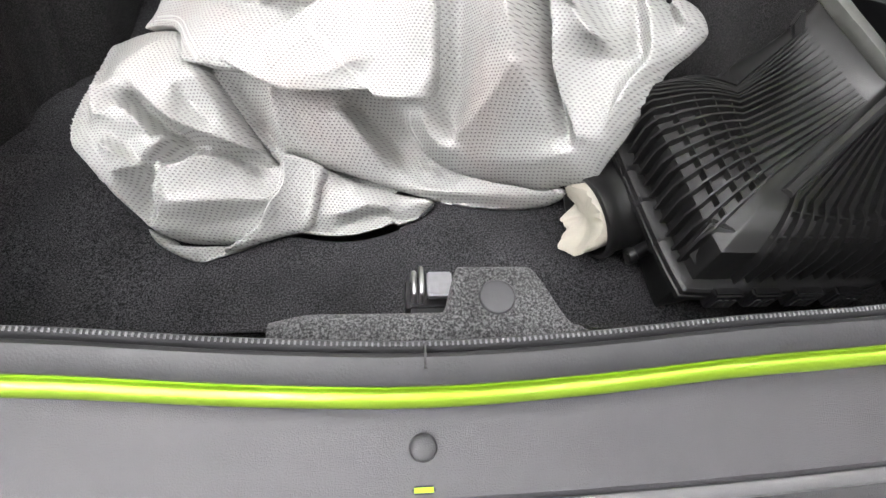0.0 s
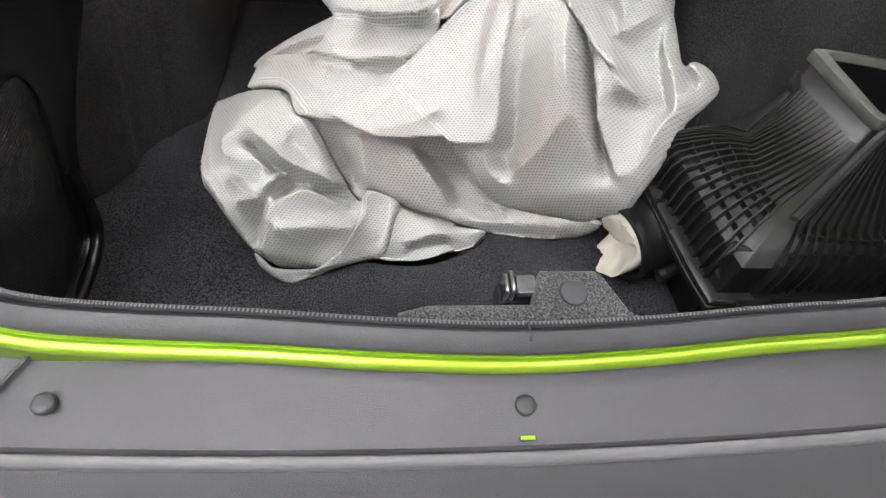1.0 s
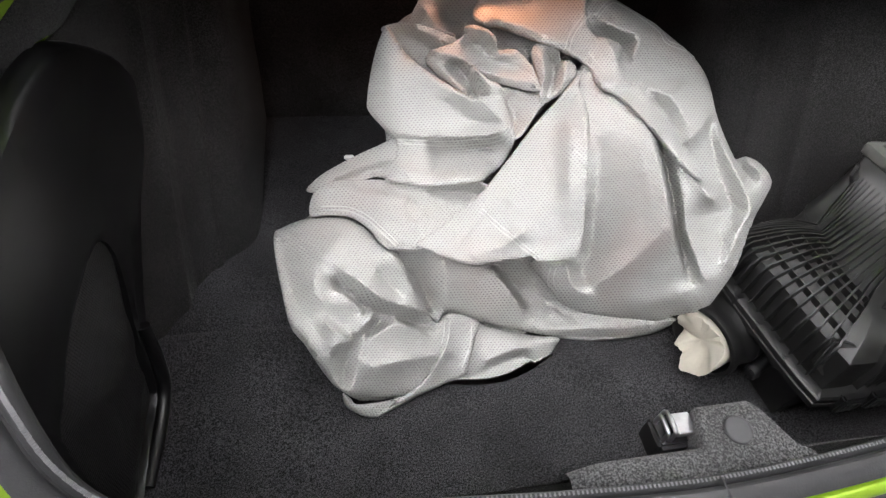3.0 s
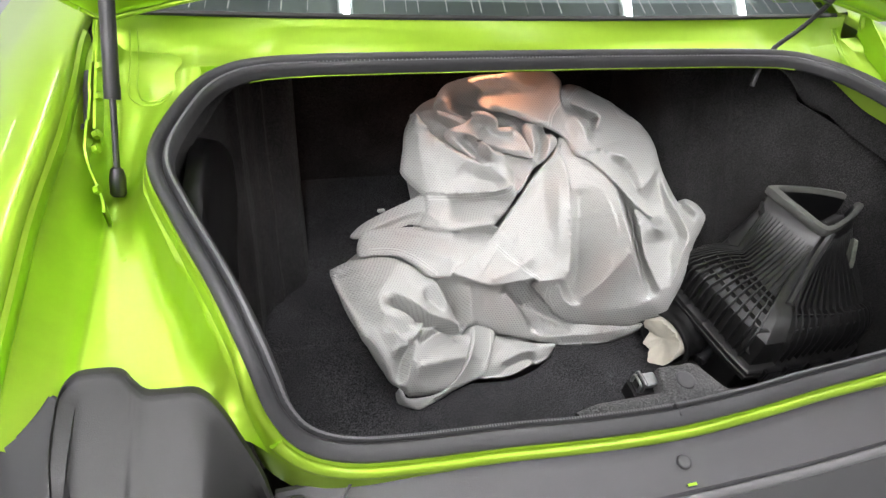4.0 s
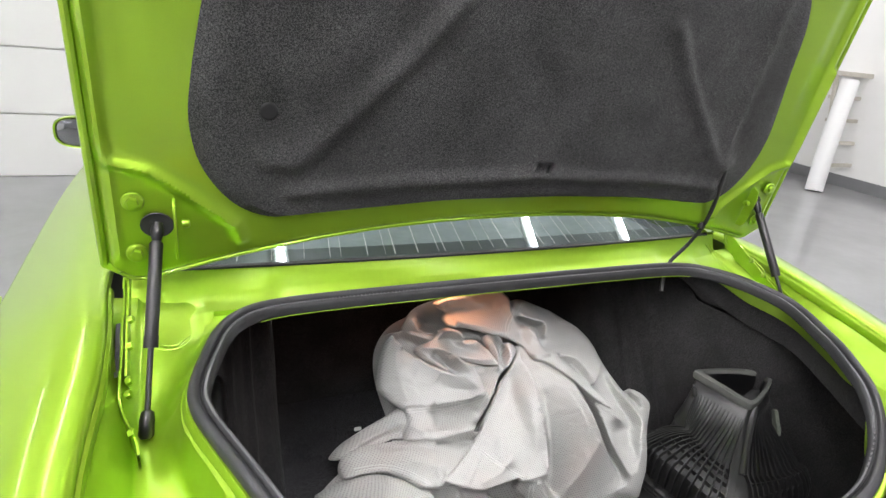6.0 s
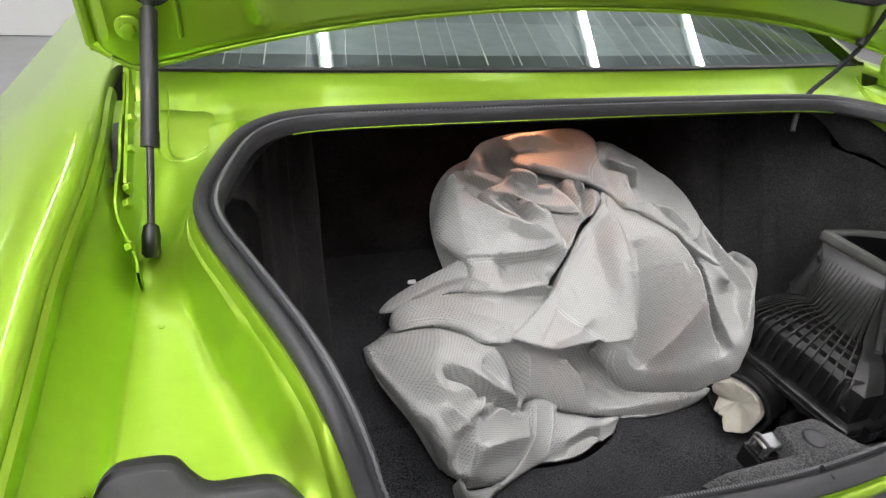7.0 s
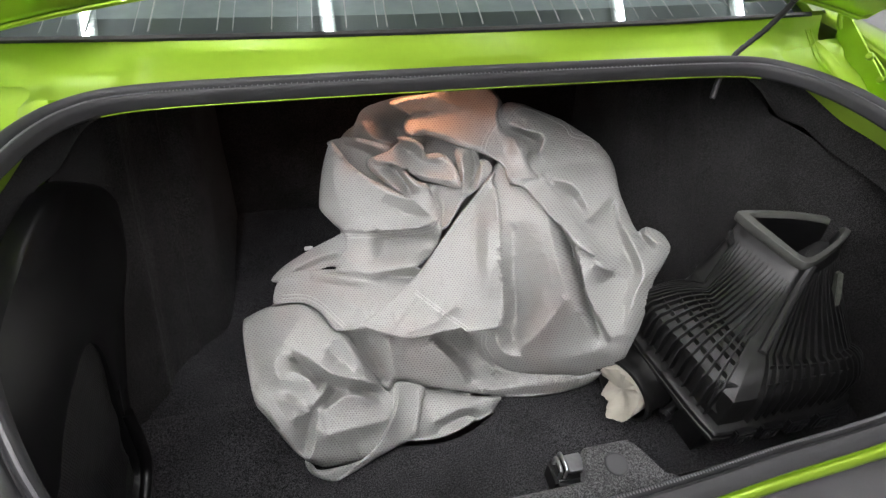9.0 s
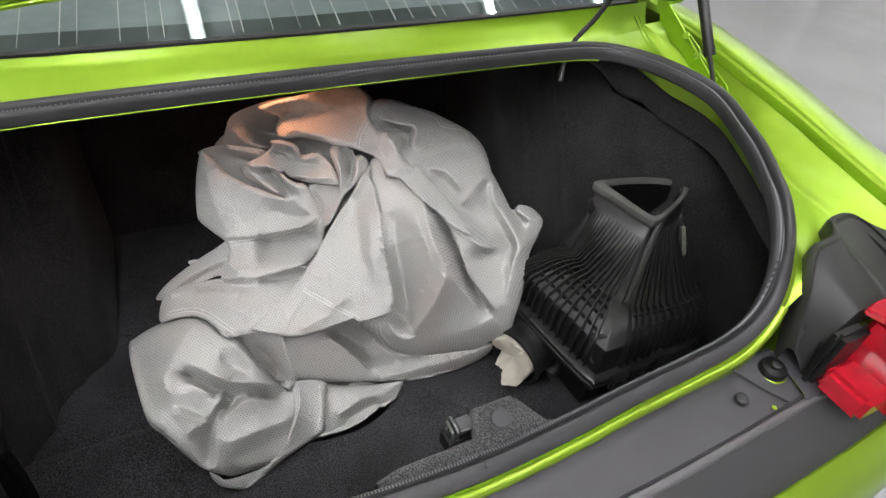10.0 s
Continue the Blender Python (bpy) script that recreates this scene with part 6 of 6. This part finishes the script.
left_run = [k for k in range(N_AIR) if low_loop[k].x < .345 and .335 < low_loop[k].y < .555]
front_run = [k for k in range(N_AIR) if low_loop[k].y < .345 and .385 < low_loop[k].x < .60]
for k in spread(left_run, 18):
    part("rib", fin(k, .01, .86, .0125, .0034), PLASTIC, air)
for k in spread(front_run, 15):
    part("rib", fin(k, .01, .88, .0105, .0030), PLASTIC, air)
for k in spread([k for k in range(N_AIR) if low_loop[k].x > .615 and low_loop[k].y < .56], 7):
    part("rib", fin(k, .02, .7, .006, .0026), PLASTIC, air)
for t in (.17, .27, .36, .45):
    pts = [hood(k, t) for k in spread(left_run, 40)]
    part("cross_rib", grid([[p + Vector((-.0013, 0, -.004)), p + Vector((-.001, 0, .0095)), p + Vector((.001, 0, .0095)), p + Vector((.0013, 0, -.004))] for p in pts]), PLASTIC, air)
for t in (.17, .34):
    pts = [hood(k, t) for k in spread(front_run, 40)]
    part("cross_rib", grid([[p + Vector((0, -.0013, -.004)), p + Vector((0, -.001, .0085)), p + Vector((0, .001, .0085)), p + Vector((0, .0013, -.004))] for p in pts]), PLASTIC, air)
# lighter copy of the black plastic: highlights of facet and ridge put into colour
HIGHLIGHT = material("highlight_plastic", (.026, .026, .026), rough=.36, vary=.2, vary_scale=30)
part("corner_facet", slab([(.3445, .3215, .640), (.372, .3175, .648), (.384, .330, .690), (.362, .336, .701), (.340, .350, .697), (.331, .340, .650)], .012, .002), HIGHLIGHT, air, "smooth corner facet with its highlight in the colour")
part("tower_ridge", tube([hood(min(range(N_AIR), key=lambda k: (tower_loop[k] - Vector((.430, .377, .716))).length), .5 + .46 * j / 16) for j in range(17)], .0085, 8), HIGHLIGHT, air, "rounded edge of the neck, coloured paler as a highlight")
for x in (.385, .435, .49, .545):
    clip = part("clip", one_box((x - .019, .2905, .592), (x + .019, .3035, .628), .003), GLOSS_BLACK, air, "black spring clip")
    for dx in (-.009, 0, .009):
        part("clip_slot", one_box((x + dx - .0025, .2890, .600), (x + dx + .0025, .2910, .618)), HEM, clip)
for f in (.25, .55, .8):
    a = Vector((.335, .33, .61)).lerp(Vector((.300, .52, .62)), f)
    part("clip", one_box(a - Vector((.012, .012, .016)), a + Vector((.004, .012, .014)), .002), GLOSS_BLACK, air, "black spring clip")

# inlet hose, stuffed with paper, and a small nipple
axis = Vector((-.93, -.30, -.10)).normalized()
root, mouth = Vector((.350, .482, .556)), Vector((.262, .452, .548))
side = axis.cross(Vector((0, 0, 1))).normalized()
up = side.cross(axis)
rows = []
for f, r in ((-.2, .066), (0, .064), (.25, .062), (.3, .0655), (.42, .0655), (.47, .0615), (.8, .0605), (.86, .0645), (.98, .0645), (1.0, .062), (1.0, .058), (.6, .056), (.2, .055)):
    c = root.lerp(mouth, f)
    rows.append([c + r * (math.cos(a) * side + math.sin(a) * up) for a in [2 * math.pi * k / 36 for k in range(36)]])
part("inlet_hose", grid(rows, closed_v=True), PLASTIC, air, "stub of black hose with a clamp groove")
part("nipple", tube([Vector((.375, .398, .574)), Vector((.342, .393, .571)), Vector((.340, .393, .571)), Vector((.336, .392, .570)), Vector((.334, .392, .570)), Vector((.312, .383, .565)), Vector((.310, .382, .565)), Vector((.302, .379, .563)), Vector((.3015, .379, .563)), Vector((.3014, .379, .563)), Vector((.310, .382, .565))], .01, 20, [.0095, .0095, .0115, .0115, .0092, .0092, .0118, .0112, .0095, .0072, .0070]), GLOSS_BLACK, air, "small black hose nipple")
part("lug", slab([(.478, .585, .80), (.466, .575, .805), (.462, .57, .79), (.478, .572, .77), (.492, .58, .775)], .005, .001), PLASTIC, air, "small black mounting lug")
part("foam_pad", slab([(.600, .455, .795), (.612, .47, .785), (.622, .455, .725), (.612, .425, .71), (.602, .435, .755)], .008, .002), FOAM, air, "torn grey foam pad")
part("leaf_scrap", slab([(.478, .594, .672), (.486, .598, .676), (.492, .594, .674), (.486, .590, .670)], .001), LEAF, air, "dry leaf scrap")
bag = empty_thing("paper_plug", "crumpled cream paper stuffed into the black inlet hose", "paper", (.27, .44, .55))
rows = []
for j in range(19):
    q = abs(j - 9) / 9
    inner = j > 9
    row = []
    for k in range(80):
        a = 2 * math.pi * k / 80
        long = 0.35 + 0.65 * max(0, math.cos(a - 4.0)) + 0.22 * noise.noise(Vector((math.cos(a) * 2.2, math.sin(a) * 2.2, .3))) + 0.10 * noise.noise(Vector((math.cos(a) * 6, math.sin(a) * 6, 1.3)))
        c = root.lerp(mouth, .80 + .62 * long * (1 - q)) + UP * .002
        r = (.050 - .0035 * inner - .010 * (1 - q) * math.sin(a) ** 2) * (1 + .05 * noise.noise(Vector((math.cos(a) * 2, math.sin(a) * 2, q * 2))) + .025 * noise.noise(Vector((math.cos(a) * 5, math.sin(a) * 5, q * 3 + 4))))
        if inner:
            r *= (1 - q) ** 0.7
            c = root.lerp(mouth, .80 + .62 * (long * (1 - q) ** 1.5 + 0.30 * (1 - (1 - q) ** 1.5))) + UP * .002
        row.append(c + r * (math.cos(a) * side + math.sin(a) * up))
    rows.append(row)
part("sheet", grid(rows, closed_v=True), PAPER, bag)
